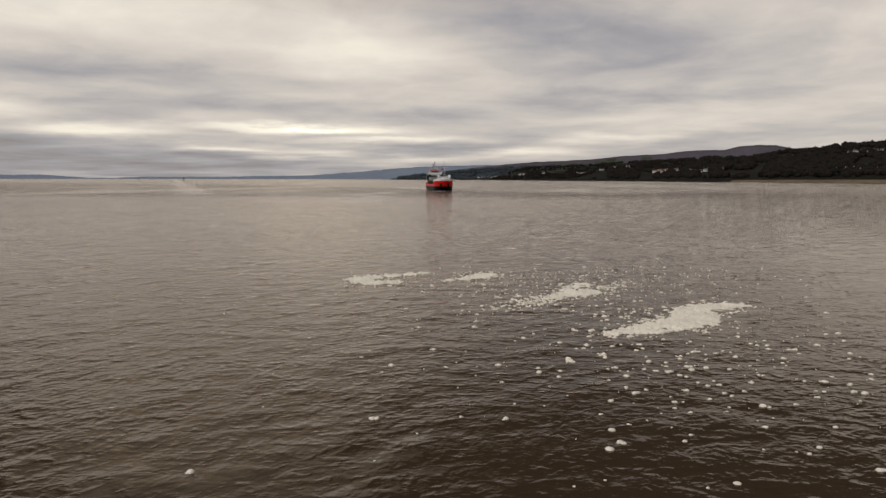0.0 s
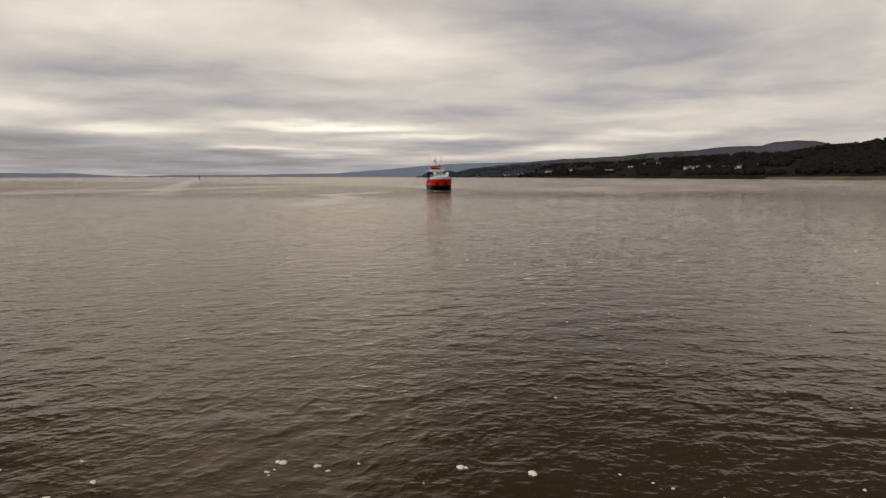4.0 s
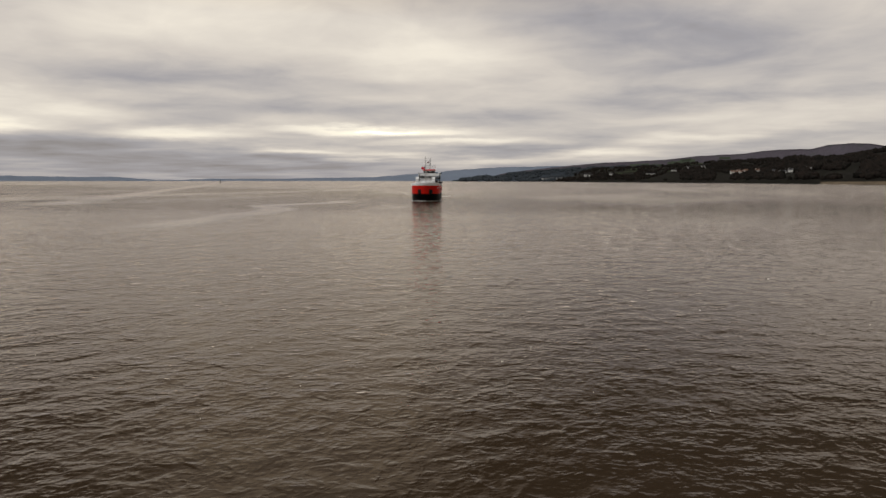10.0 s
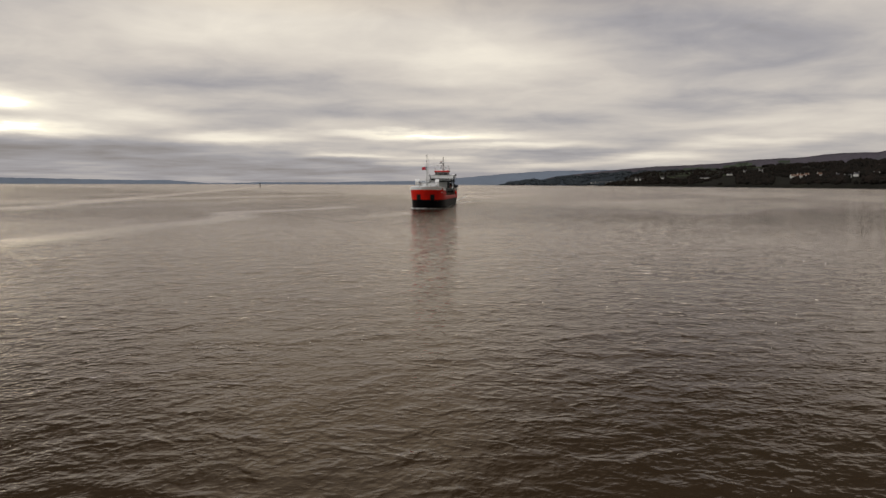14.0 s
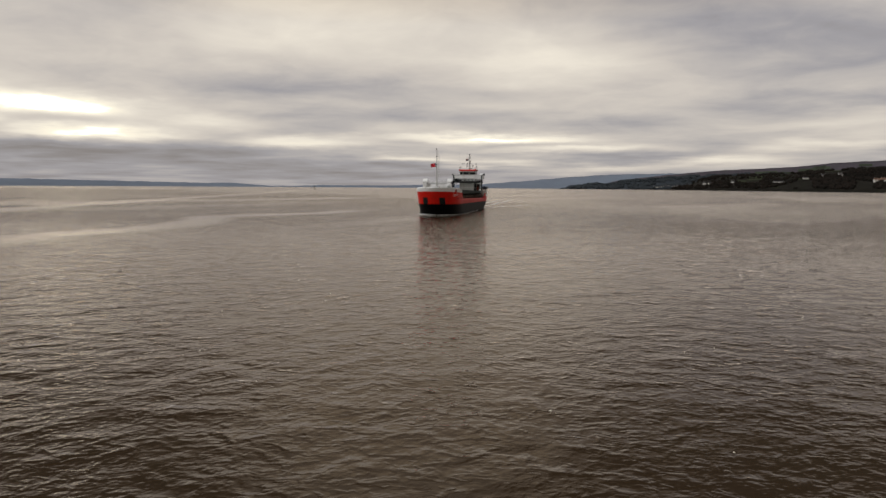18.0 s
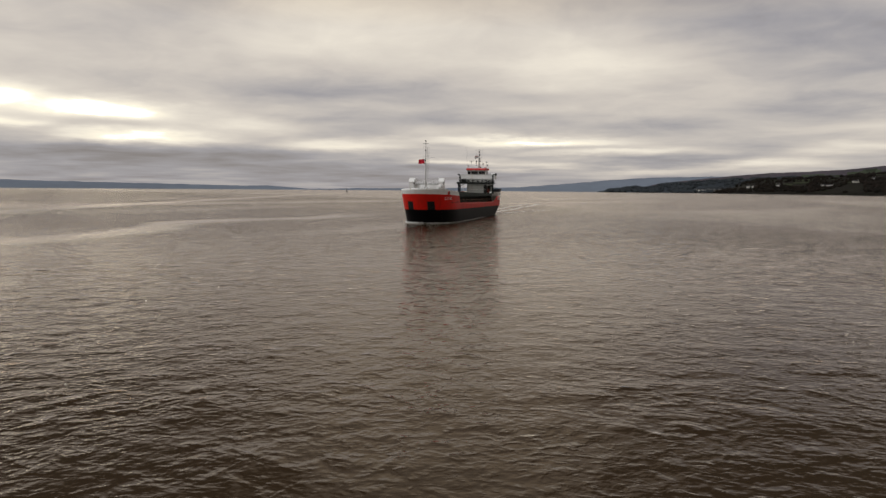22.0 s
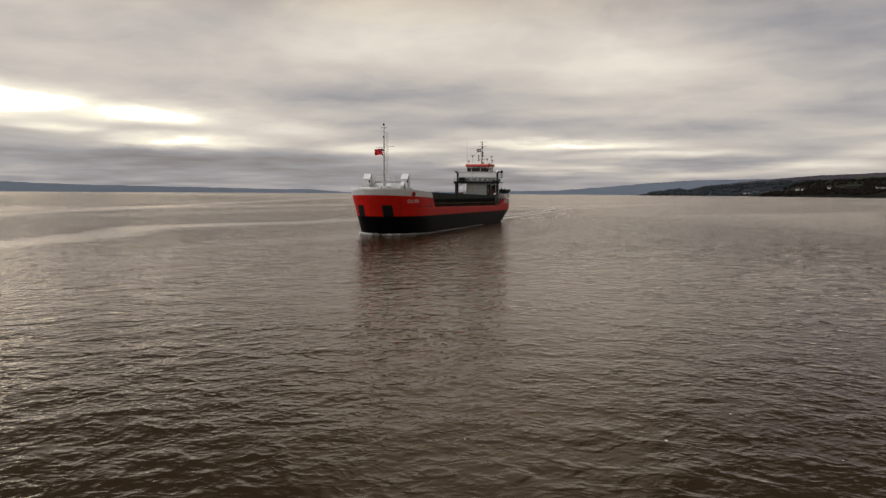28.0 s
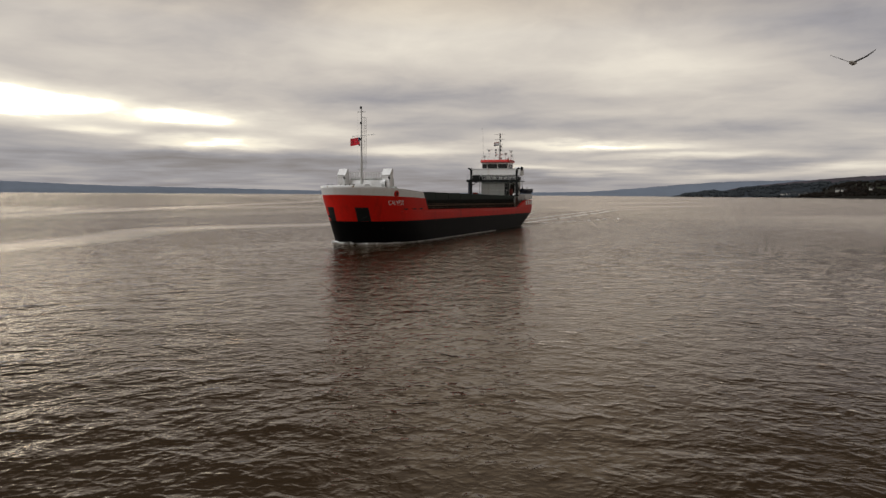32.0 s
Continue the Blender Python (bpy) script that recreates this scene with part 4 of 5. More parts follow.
def spindle_dome(c, r):
    bm = bmesh.new()
    bmesh.ops.create_uvsphere(bm, u_segments=16, v_segments=10, radius=r, matrix=Matrix.Translation(c))
    return bm


SHIP = build_ship()

# ---- land ----
M_LAND = mat("winter_woodland_floor", (0.013, 0.012, 0.009), 0.95, vary=0.5, scale=0.02, spec=0.1, stain=((0.024, 0.026, 0.014), 0.55))
M_MOOR = mat("heather_moorland", (0.084, 0.073, 0.086), 0.95, vary=0.3, scale=0.012, spec=0.1, stain=((0.056, 0.066, 0.056), 0.7))
# the blue of distance haze is put into this base colour
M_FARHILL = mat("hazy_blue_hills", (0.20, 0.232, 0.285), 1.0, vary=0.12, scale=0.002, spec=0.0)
# haze over the headland is painted into its tones as pale blue-green
M_RIDGE = mat("haze_tinted_woodland", (0.050, 0.058, 0.068), 1.0, vary=0.4, scale=0.02, spec=0.0, stain=((0.034, 0.042, 0.036), 0.7))
M_FIELD = mat("green_pasture", (0.040, 0.048, 0.026), 0.95, vary=0.3, scale=0.02, spec=0.1, per_object=0.35)
M_GRAZING = mat("pale_grazing_land", (0.062, 0.074, 0.052), 0.95, vary=0.3, scale=0.02, spec=0.0, per_object=0.3)
M_BEACH = mat("tan_shore_sand", (0.14, 0.108, 0.072), 0.95, vary=0.4, scale=0.02, spec=0.1)
M_TREES = mat("bare_winter_trees", (0.012, 0.011, 0.009), 0.95, vary=0.4, scale=0.05, spec=0.1, per_island=(0.020, 0.015, 0.012))
# tree tones lightened and blued, with the haze painted in
M_HEADTREES = mat("haze_tinted_trees", (0.042, 0.049, 0.056), 0.95, vary=0.25, scale=0.05, spec=0.0, per_island=(0.052, 0.059, 0.064))
M_WALL = mat("white_rendered_wall", (0.80, 0.78, 0.72), 0.9, vary=0.08, scale=0.2, per_object=0.25)
M_ROOF = mat("dark_slate_roof", (0.055, 0.052, 0.055), 0.8, vary=0.2, scale=0.3, per_object=0.3)
M_BRICKY = mat("brown_roof_tiles", (0.16, 0.085, 0.055), 0.85, vary=0.2, scale=0.3)

# azimuth to the right in degrees, elevation of the skyline in degrees
WOOD_EDGE = [(3.4, -0.1), (4.2, 0.1), (5.0, 0.34), (5.8, 0.58), (6.8, 0.84), (9.8, 0.94), (12, 1.05), (14.1, 1.2), (16.2, 1.32), (18.3, 1.42),
             (20.3, 1.5), (22.3, 1.42), (24.2, 1.62), (25.7, 1.92), (27.9, 2.05), (29.2, 2.3), (31.9, 2.36), (45, 2.3), (62, 1.6)]
MOOR_EDGE = [(-2.5, 0.02), (-0.2, 0.5), (2.1, 0.8), (5.3, 1.12), (7.5, 1.3), (9.8, 1.38), (11.9, 1.5), (14.1, 1.73), (17.3, 1.88), (18.7, 2.07), (20.3, 2.14),
             (21.7, 2.13), (22.5, 2.38), (23.8, 2.47), (25.1, 2.42), (26.1, 2.2), (27.9, 2.05), (30.3, 2.0), (45, 1.6), (62, 1.0)]
FAR_EDGE = [(-75, 0.5), (-62, 0.8), (-55.4, 0.68), (-52, 0.66), (-48.4, 0.51), (-45.3, 0.41), (-40.5, 0.33), (-35, 0.24), (-31.5, 0.17), (-29.5, 0.2), (-28.0, 0.08), (-26.5, -0.03),
            (-24.9, -0.03), (-23.0, 0.06), (-21.1, 0.05), (-17, 0.06), (-14.9, 0.13), (-12.7, 0.14), (-10.5, 0.2), (-8.3, 0.36), (-6.1, 0.54),
            (-3.8, 0.76), (-1.1, 0.94), (0.8, 0.99), (3, 1.04), (6, 1.08), (8, 1.0), (11, 0.5)]
HEADLAND = [(-4.2, -0.05), (-3.2, 0.04), (-1.1, 0.3), (0.8, 0.5), (3.0, 0.68), (5.3, 0.84), (8, 0.95), (10, 1.0), (13, 0.8), (15, 0.3)]
SHORE = [(3, 3300), (6, 3000), (10, 2650), (14, 2400), (20, 2050), (26, 1800), (32, 1620), (45, 1450), (62, 1350)]
CREST = [(3, 4300), (6, 4050), (10, 3750), (14, 3650), (20, 3850), (26, 3700), (32, 3450), (45, 3000), (62, 2700)]


def along(table, a):
    return float(np.interp(a, [p[0] for p in table], [p[1] for p in table]))


def wood_place(az, s):
    """A point of the wooded shore: azimuth, and 0 at the beach to 1 on the crest."""
    d = along(SHORE, az) + 26 * noise.noise((az * 0.9, 3.3, 0)) + 10 * noise.noise((az * 5.0, 1.3, 0))
    r1 = along(CREST, az)
    r = d + (r1 - d) * s
    top = 9 + r1 * math.tan(radians(along(WOOD_EDGE, az)))
    g = 0.035 * min(1.0, max(s, 0.0) * 40) + 0.965 * (max(s, 0.0) ** 0.85 if s <= 1 else 1 - 0.8 * (s - 1))
    g += 0.05 * s * (1 - min(s, 1)) * noise.noise((az * 0.7, s * 5, 7.0)) * 4
    z = max(-1.5, top * g - (1.5 if s <= 0 else 0))
    return Vector((9 + r * math.sin(radians(az)), r * math.cos(radians(az)), z))


def sheet(name, rows_, material, label, category="hill"):
    bm = bmesh.new()
    vs = [[bm.verts.new(c) for c in row] for row in rows_]
    for r0, r1 in zip(vs, vs[1:]):
        for a, b, c, d in zip(r0, r0[1:], r1[1:], r1):
            bm.faces.new((a, b, c, d))
    bmesh.ops.recalc_face_normals(bm, faces=bm.faces)
    ob = part(name, bm, material, smooth=True)
    return tagged(ob, label, category, kind="structure")


def hill_place(table, r0, r1, a, s, rough):
    """A point of a hill: azimuth, and 0 at its foot to 1 on the crest."""
    e = along(table, a) + rough * (noise.noise((a * 1.3, 0, 5)) + 0.6 * noise.noise((a * 4.1, 0, 8)) + 0.4 * noise.noise((a * 13.0, 0, 2)))
    r = r0 + (r1 - r0) * s
    top = 9 + r1 * math.tan(radians(e))
    z = top * (s ** 0.8 if s <= 1 else 0.6) + (0.03 * top * noise.noise((a * 2, s * 6, 1)) if 0 < s < 1 else 0) - (3 if s == 0 else 0)
    return Vector((9 + r * math.sin(radians(a)), r * math.cos(radians(a)), z))


def hill_rows(table, r0, r1, a0, a1, n, rough):
    return [[hill_place(table, r0, r1, a0 + (a1 - a0) * i / n, s, rough) for s in (0, 0.15, 0.35, 0.55, 0.75, 0.9, 1.0, 1.04)] for i in range(n + 1)]


def tree_clumps(name, spots, material, label):
    """Rough-edged crowns, one at each spot: place, half width, half height."""
    ico = bmesh.new()
    bmesh.ops.create_icosphere(ico, subdivisions=1, radius=1.0)
    iv = [v.co.copy() for v in ico.verts]
    faces = [[v.index for v in f.verts] for f in ico.faces]
    ico.free()
    rng = random.Random(len(spots))
    V, F = [], []
    for c, rad, hgt in spots:
        base = len(V)
        for v in iv:
            k = 0.7 + 0.55 * rng.random()
            V.append((c.x + v.x * rad * k * 1.3, c.y + v.y * rad * k, c.z + hgt * 0.6 + v.z * hgt * k))
        F += [[base + q for q in f] for f in faces]
    me = bpy.data.meshes.new(name)
    me.from_pydata(V, [], F)
    me.materials.append(material)
    return tagged(new(name, me), label, "woods", kind="stuff")


def build_land():
    ss = [-0.02, 0.0, 0.012, 0.03, 0.06] + [0.1 + 0.9 * i / 16 for i in range(17)] + [1.08]
    azs = [3.6 + 58.4 * i / 420 for i in range(421)]
    sheet("ground_wooded_shore", [[wood_place(a, s) for s in ss] for a in azs], M_LAND, "dark wooded shore rising from a low beach", "shore")
    sheet("ground_beach", [[wood_place(a, s) + Vector((0, 0, 0.6)) for s in (-0.012, 0.0, 0.006, 0.014)] for a in azs if a > 22], M_BEACH, "tan sand beach along the shore", "beach")
    sheet("ground_moor_hill", hill_rows(MOOR_EDGE, 4450, 4780, -3, 62, 420, 0.03), M_MOOR, "purple-brown heather moor behind the woods")
    sheet("backdrop_hills", hill_rows(FAR_EDGE, 4700, 4880, -75, 11, 600, 0.03), M_FARHILL, "low hills on the far horizon, painted blue with haze")
    sheet("ground_headland", hill_rows(HEADLAND, 3700, 4300, -4.2, 15, 260, 0.05), M_RIDGE, "dark wooded headland beyond the near shore, tinted blue-green for haze")
    rng = random.Random(11)

    # pasture lying on the slope between hedges
    for i in range(26):
        az, s = rng.choice([rng.uniform(6, 17), rng.uniform(8, 16), rng.uniform(28, 33)]), rng.uniform(0.35, 0.9)
        w, h = rng.uniform(0.5, 1.3), rng.uniform(0.05, 0.12)
        rows_ = [[wood_place(az + w * u / 4, s + h * v / 3 + 0.02 * u / 4) + Vector((0, 0, 1.2)) for v in range(4)] for u in range(5)]
        tagged(sheet("field", rows_, M_FIELD, "green pasture between dark hedges on the hillside", "field"), group="fields on the hillside")

    # pale green grazing on the lower moor
    for i in range(16):
        az, s = rng.uniform(8.5, 18.5), rng.uniform(0.3, 0.8)
        w, h = rng.uniform(0.5, 1.4), rng.uniform(0.08, 0.2)
        rows_ = [[hill_place(MOOR_EDGE, 4450, 4780, az + w * u / 4, s + h * v / 3, 0.03) + Vector((0, 0, 2.0)) for v in range(4)] for u in range(5)]
        tagged(sheet("field", rows_, M_GRAZING, "pale green grazing land below the moor", "field"), group="fields below the moor")

    # woods: small trees and hedges over the slope, tall dark stands towards the point
    spots = []
    for i in range(15000):
        az = rng.uniform(4.0, 50) if i % 2 else rng.uniform(12, 34)
        s = rng.choice([rng.uniform(0.03, 1.0), rng.uniform(0.05, 0.4), rng.uniform(0.85, 1.02)])
        dens = noise.noise((az * 0.6, s * 3.0, 2.0))
        if dens < (-0.25 if az > 16 else -0.2) and s < 0.93:
            continue
        if s > 0.93 and noise.noise((az * 1.7, 0, 4.0)) < -0.1:
            continue
        stand = min(1.0, max(0.0, (az - 18.5) / 2.5))
        clump = max(0.0, noise.noise((az * 2.3, 1.0, 6.0))) * (0.25 + 0.75 * stand)
        rad = rng.uniform(3, 6.5) * (0.85 + 1.5 * clump + 0.5 * stand)
        spots.append((wood_place(az, s), rad, rad * rng.uniform(0.8, 1.4)))
    tree_clumps("woods", spots, M_TREES, "dark bare winter woods covering the shore slope")
    spots = []
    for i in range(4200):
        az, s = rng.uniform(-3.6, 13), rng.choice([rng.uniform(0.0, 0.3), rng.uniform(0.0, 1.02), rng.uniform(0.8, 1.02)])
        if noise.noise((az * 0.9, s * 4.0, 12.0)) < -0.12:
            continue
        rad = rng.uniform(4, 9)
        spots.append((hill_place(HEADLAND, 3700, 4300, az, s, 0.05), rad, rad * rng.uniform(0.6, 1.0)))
    tree_clumps("headland_woods", spots, M_HEADTREES, "woods on the far headland, tinted blue-green for haze")


def build_house(length, depth, wall_h, roof_h, roof_mat):
    h = tagged(empty("house"), "white rendered house with a pitched brown tiled roof" if roof_mat == M_BRICKY else "white rendered house with a pitched slate roof", "house", "houses on the shore")
    l, d = length / 2, depth / 2
    bm = bmesh.new()
    pts = [(-d, -2), (d, -2), (d, wall_h), (0, wall_h + roof_h), (-d, wall_h)]
    a = [bm.verts.new((-l, y, z)) for y, z in pts]
    b = [bm.verts.new((l, y, z)) for y, z in pts]
    bm.faces.new(a[::-1])
    bm.faces.new(b)
    for i in range(5):
        j = (i + 1) % 5
        bm.faces.new((a[i], a[j], b[j], b[i]))
    part("wall", bm, M_WALL, h)
    bm = bmesh.new()
    for sgn in (-1, 1):
        e, t = 0.5, 0.3
        prof = [(sgn * (d + e), wall_h - e * roof_h / d), (0, wall_h + roof_h), (0, wall_h + roof_h + t), (sgn * (d + e), wall_h - e * roof_h / d + t)]
        a = [bm.verts.new((-l - e, y, z)) for y, z in prof]
        b = [bm.verts.new((l + e, y, z)) for y, z in prof]
        bm.faces.new(a)
        bm.faces.new(b[::-1])
        for i in range(4):
            j = (i + 1) % 4
            bm.faces.new((a[i], b[i], b[j], a[j]))
    bmesh.ops.recalc_face_normals(bm, faces=bm.faces)
    roof = part("roof", bm, roof_mat, h)
    for x in (-l + 0.8, l - 0.8):
        part("chimney", box(x - 0.5, x + 0.5, -0.4, 0.4, wall_h + roof_h - 0.6, wall_h + roof_h + 1.2, 0.05), M_WALL, roof)
    n = max(2, int(length / 3.5))
    for i in range(n):
        x = -l + length * (i + 0.5) / n
        for z in ((1.0,) if wall_h < 4 else (1.0, 3.6)):
            part("window", box(x - 0.6, x + 0.6, -d - 0.06, -d + 0.02, z, z + 1.2, 0.02), M_PANE, h)
    part("door", box(-0.5, 0.5, -d - 0.07, -d + 0.02, 0.0, 2.0, 0.02), M_DARK, h)
    return h


def build_houses():
    rng = random.Random(5)
    kinds = [build_house(13, 8, 5.2, 3.2, M_ROOF), build_house(18, 8, 3.0, 2.8, M_ROOF), build_house(11, 9, 5.4, 3.6, M_BRICKY), build_house(34, 9, 3.2, 2.2, M_ROOF)]
    spots = [(11.0, 0.33, 3), (14.6, 0.82, 0), (13.6, 0.75, 0), (16.6, 0.40, 2), (16.8, 0.38, 2), (16.98, 0.44, 2), (17.2, 0.40, 2), (17.45, 0.47, 2), (18.2, 0.5, 2),
             (19.3, 0.46, 0), (19.8, 0.45, 1), (20.3, 0.5, 0), (20.8, 0.47, 1), (21.4, 0.56, 0), (21.8, 1.3, 1), (26.2, 0.53, 0), (27.0, 0.5, 1),
             (28.4, 1.68, 0), (28.8, 1.7, 0), (29.8, 1.74, 1), (30.1, 1.78, 0), (30.5, 1.78, 0), (30.9, 1.82, 1), (31.3, 1.8, 0), (31.7, 1.84, 0), (32.3, 1.85, 0),
             (29.2, 0.5, 1), (29.7, 0.47, 0), (30.2, 0.47, 0), (30.7, 0.44, 1), (31.1, 0.47, 0), (31.6, 0.46, 0), (32.2, 0.47, 1), (33.0, 0.48, 0),
             (6.2, 0.22, 0), (6.6, 0.25, 1), (8.1, 0.3, 0), (12.6, 0.6, 1)]
    used = set()
    for az, el, k in spots:
        best = min((abs(math.degrees(math.atan2(wood_place(az, i / 200).z - 9, math.hypot(*wood_place(az, i / 200).xy))) - el), i / 200) for i in range(4, 190))[1]
        c = wood_place(az, best)
        m = Matrix.Translation(c + Vector((0, 0, 3.0))) @ pose(0, 0, 0, 0, 0, -az + rng.uniform(-25, 25))
        if k in used:
            copy_thing(kinds[k], m)
        else:
            kinds[k].matrix_basis = m
            used.add(k)
    for az, s, k in ((2.7, 0.05, 0), (3.0, 0.07, 1), (3.25, 0.05, 0), (3.6, 0.12, 1), (4.0, 0.05, 0), (4.3, 0.08, 0), (4.7, 0.06, 1), (6.1, 0.5, 0), (7.6, 0.55, 1), (9.0, 0.62, 0)):
        c = hill_place(HEADLAND, 3700, 4300, az, s, 0.05)
        copy_thing(kinds[k], Matrix.Translation(c + Vector((0, 0, 4.0))) @ pose(0, 0, 0, 0, 0, -az + rng.uniform(-25, 25)))


build_land()
build_houses()


# ---- channel beacons ----
M_PILE = mat("tarred_timber", (0.035, 0.030, 0.026), 0.85, vary=0.3)
M_BCN = mat("faded_green_beacon_paint", (0.05, 0.075, 0.06), 0.6, vary=0.2)


def build_beacon(x, y, h):
    b = tagged(empty("channel_beacon", pose(x, y, 0)), "dark channel beacon on piles standing in the water", "beacon", "channel beacons")
    for dx, dy in ((-1.1, -1.1), (1.1, -1.1), (1.1, 1.1), (-1.1, 1.1)):
        part("pile", rod((dx * 1.3, dy * 1.3, -3), (dx, dy, h * 0.45), 0.22), M_PILE, b)
    part("platform", box(-1.6, 1.6, -1.6, 1.6, h * 0.45, h * 0.45 + 0.3, 0.05), M_PILE, b)
    part("brace", rod((-1.2, -1.2, 0.6), (1.1, -1.1, h * 0.42), 0.1), M_PILE, b)
    part("column", rod((0, 0, h * 0.45), (0, 0, h * 0.85), 0.55, seg=12), M_BCN, b)
    part("daymark", box(-0.9, 0.9, -0.9, 0.9, h * 0.68, h * 0.88, 0.08), M_BCN, b)
    part("lantern", rod((0, 0, h * 0.88), (0, 0, h), 0.25, seg=10), M_DARK, b)


build_beacon(-571, 1588, 9.5)
build_beacon(-1010, 2380, 8.5)


# ---- foam ----
def wave_z(x, y):
    return float(waves(np.array([x]), np.array([y]), np.array([0.4]))[0])


def lumps(points, rng):
    """Small rounded lumps of froth floating on the water, each of one to four bubbles run together."""
    V, F = [], []
    for x, y, r in points:
        z0 = wave_z(x, y)
        for q in range(1 if r < 0.06 else rng.choice((1, 2, 2, 3, 4))):
            rr = r * (1.0 if q == 0 else rng.uniform(0.4, 0.8))
            cx, cy = (x, y) if q == 0 else (x + r * rng.uniform(-1.3, 1.3), y + r * rng.uniform(-0.8, 0.8))
            n, h, base = 7, rr * rng.uniform(0.45, 0.75), len(V)
            ring = [(rr * rng.uniform(0.75, 1.2), 2 * math.pi * (k + rng.uniform(-0.2, 0.2)) / n) for k in range(n)]
            for f, z in ((0.92, -0.03), (1.0, 0.25 * h), (0.66, 0.8 * h)):
                V += [(cx + f * d * math.cos(a), cy + f * d * 0.85 * math.sin(a), z0 + z) for d, a in ring]
            V.append((cx, cy, z0 + h))
            for lo in (base, base + n):
                F += [(lo + k, lo + (k + 1) % n, lo + n + (k + 1) % n, lo + n + k) for k in range(n)]
            F += [(base + 2 * n + k, base + 2 * n + (k + 1) % n, base + 3 * n) for k in range(n)]
    me = bpy.data.meshes.new("foam")
    me.from_pydata(V, [], F)
    me.polygons.foreach_set("use_smooth", np.ones(len(F), dtype=bool))
    me.materials.append(M_FOAM)
    return me


def foam_mat(discs, seed, holes=(), step=0.075, ragged=0.75, thick=0.11):
    """A continuous lumpy mat of froth over a chain of discs, with a ragged edge and thin places."""
    x0, x1 = min(c[0] - c[2] for c in discs) - 0.6, max(c[0] + c[2] for c in discs) + 0.6
    y0, y1 = min(c[1] - c[2] for c in discs) - 0.6, max(c[1] + c[2] for c in discs) + 0.6
    nx, ny = int((x1 - x0) / step), int((y1 - y0) / step)
    X, Y = np.meshgrid(x0 + step * np.arange(nx + 1), y0 + step * np.arange(ny + 1))
    field = np.full(X.shape, -9.0)
    for cx, cy, r in discs:
        field = np.maximum(field, r - np.hypot(X - cx, Y - cy))
    for cx, cy, r in holes:
        field = np.minimum(field, np.hypot((X - cx) * 0.7, Y - cy) - r)
    sea = waves(X, Y, np.full(X.shape, 0.4))
    V, F, at = [], [], {}
    tall = np.full(X.shape, -1.0)
    for j, i in zip(*np.nonzero(field > -0.5)):
        x, y = X[j, i], Y[j, i]
        edge = field[j, i] + ragged * (0.6 * noise.noise((x * 0.9, y * 0.9, seed)) + 0.55 * noise.noise((x * 2.7, y * 2.7, seed + 3)) + 0.3 * noise.noise((x * 7, y * 7, seed)))
        if edge > 0.0:
            bend = 0.35 * noise.noise((x * 1.7, y * 1.7, 4.0))
            big = 1.0 - min(1.0, 1.35 * noise.voronoi((x * 3.3 + bend, y * 3.3, seed))[0][0]) ** 2
            small = 1.0 - min(1.0, 1.4 * noise.voronoi((x * 7.3, y * 7.3 + bend, seed))[0][0]) ** 2
            pit = 1.0 if noise.noise((x * 3.4, y * 3.4, seed + 5)) < 0.42 else 0.35
            tall[j, i] = min(1.0, 0.2 + edge * 1.8) * thick * pit * (0.35 + 0.75 * big + 0.3 * small + 0.3 * noise.noise((x * 1.1, y * 1.1, 9.0)))
    for j in range(ny):
        for i in range(nx):
            quad = ((j, i), (j, i + 1), (j + 1, i + 1), (j + 1, i))
            if max(tall[q] for q in quad) <= 0.0:
                continue
            for q in quad:
                if q not in at:
                    at[q] = len(V)
                    k = step * 0.35 * noise.noise((X[q] * 9, Y[q] * 9, 2.0))
                    V.append((X[q] + k, Y[q] - k, sea[q] + (tall[q] if tall[q] > 0 else -0.04)))
            F.append([at[q] for q in quad])
    me = bpy.data.meshes.new("foam")
    me.from_pydata(V, [], F)
    me.polygons.foreach_set("use_smooth", np.ones(len(F), dtype=bool))
    me.materials.append(M_FOAM)
    return me


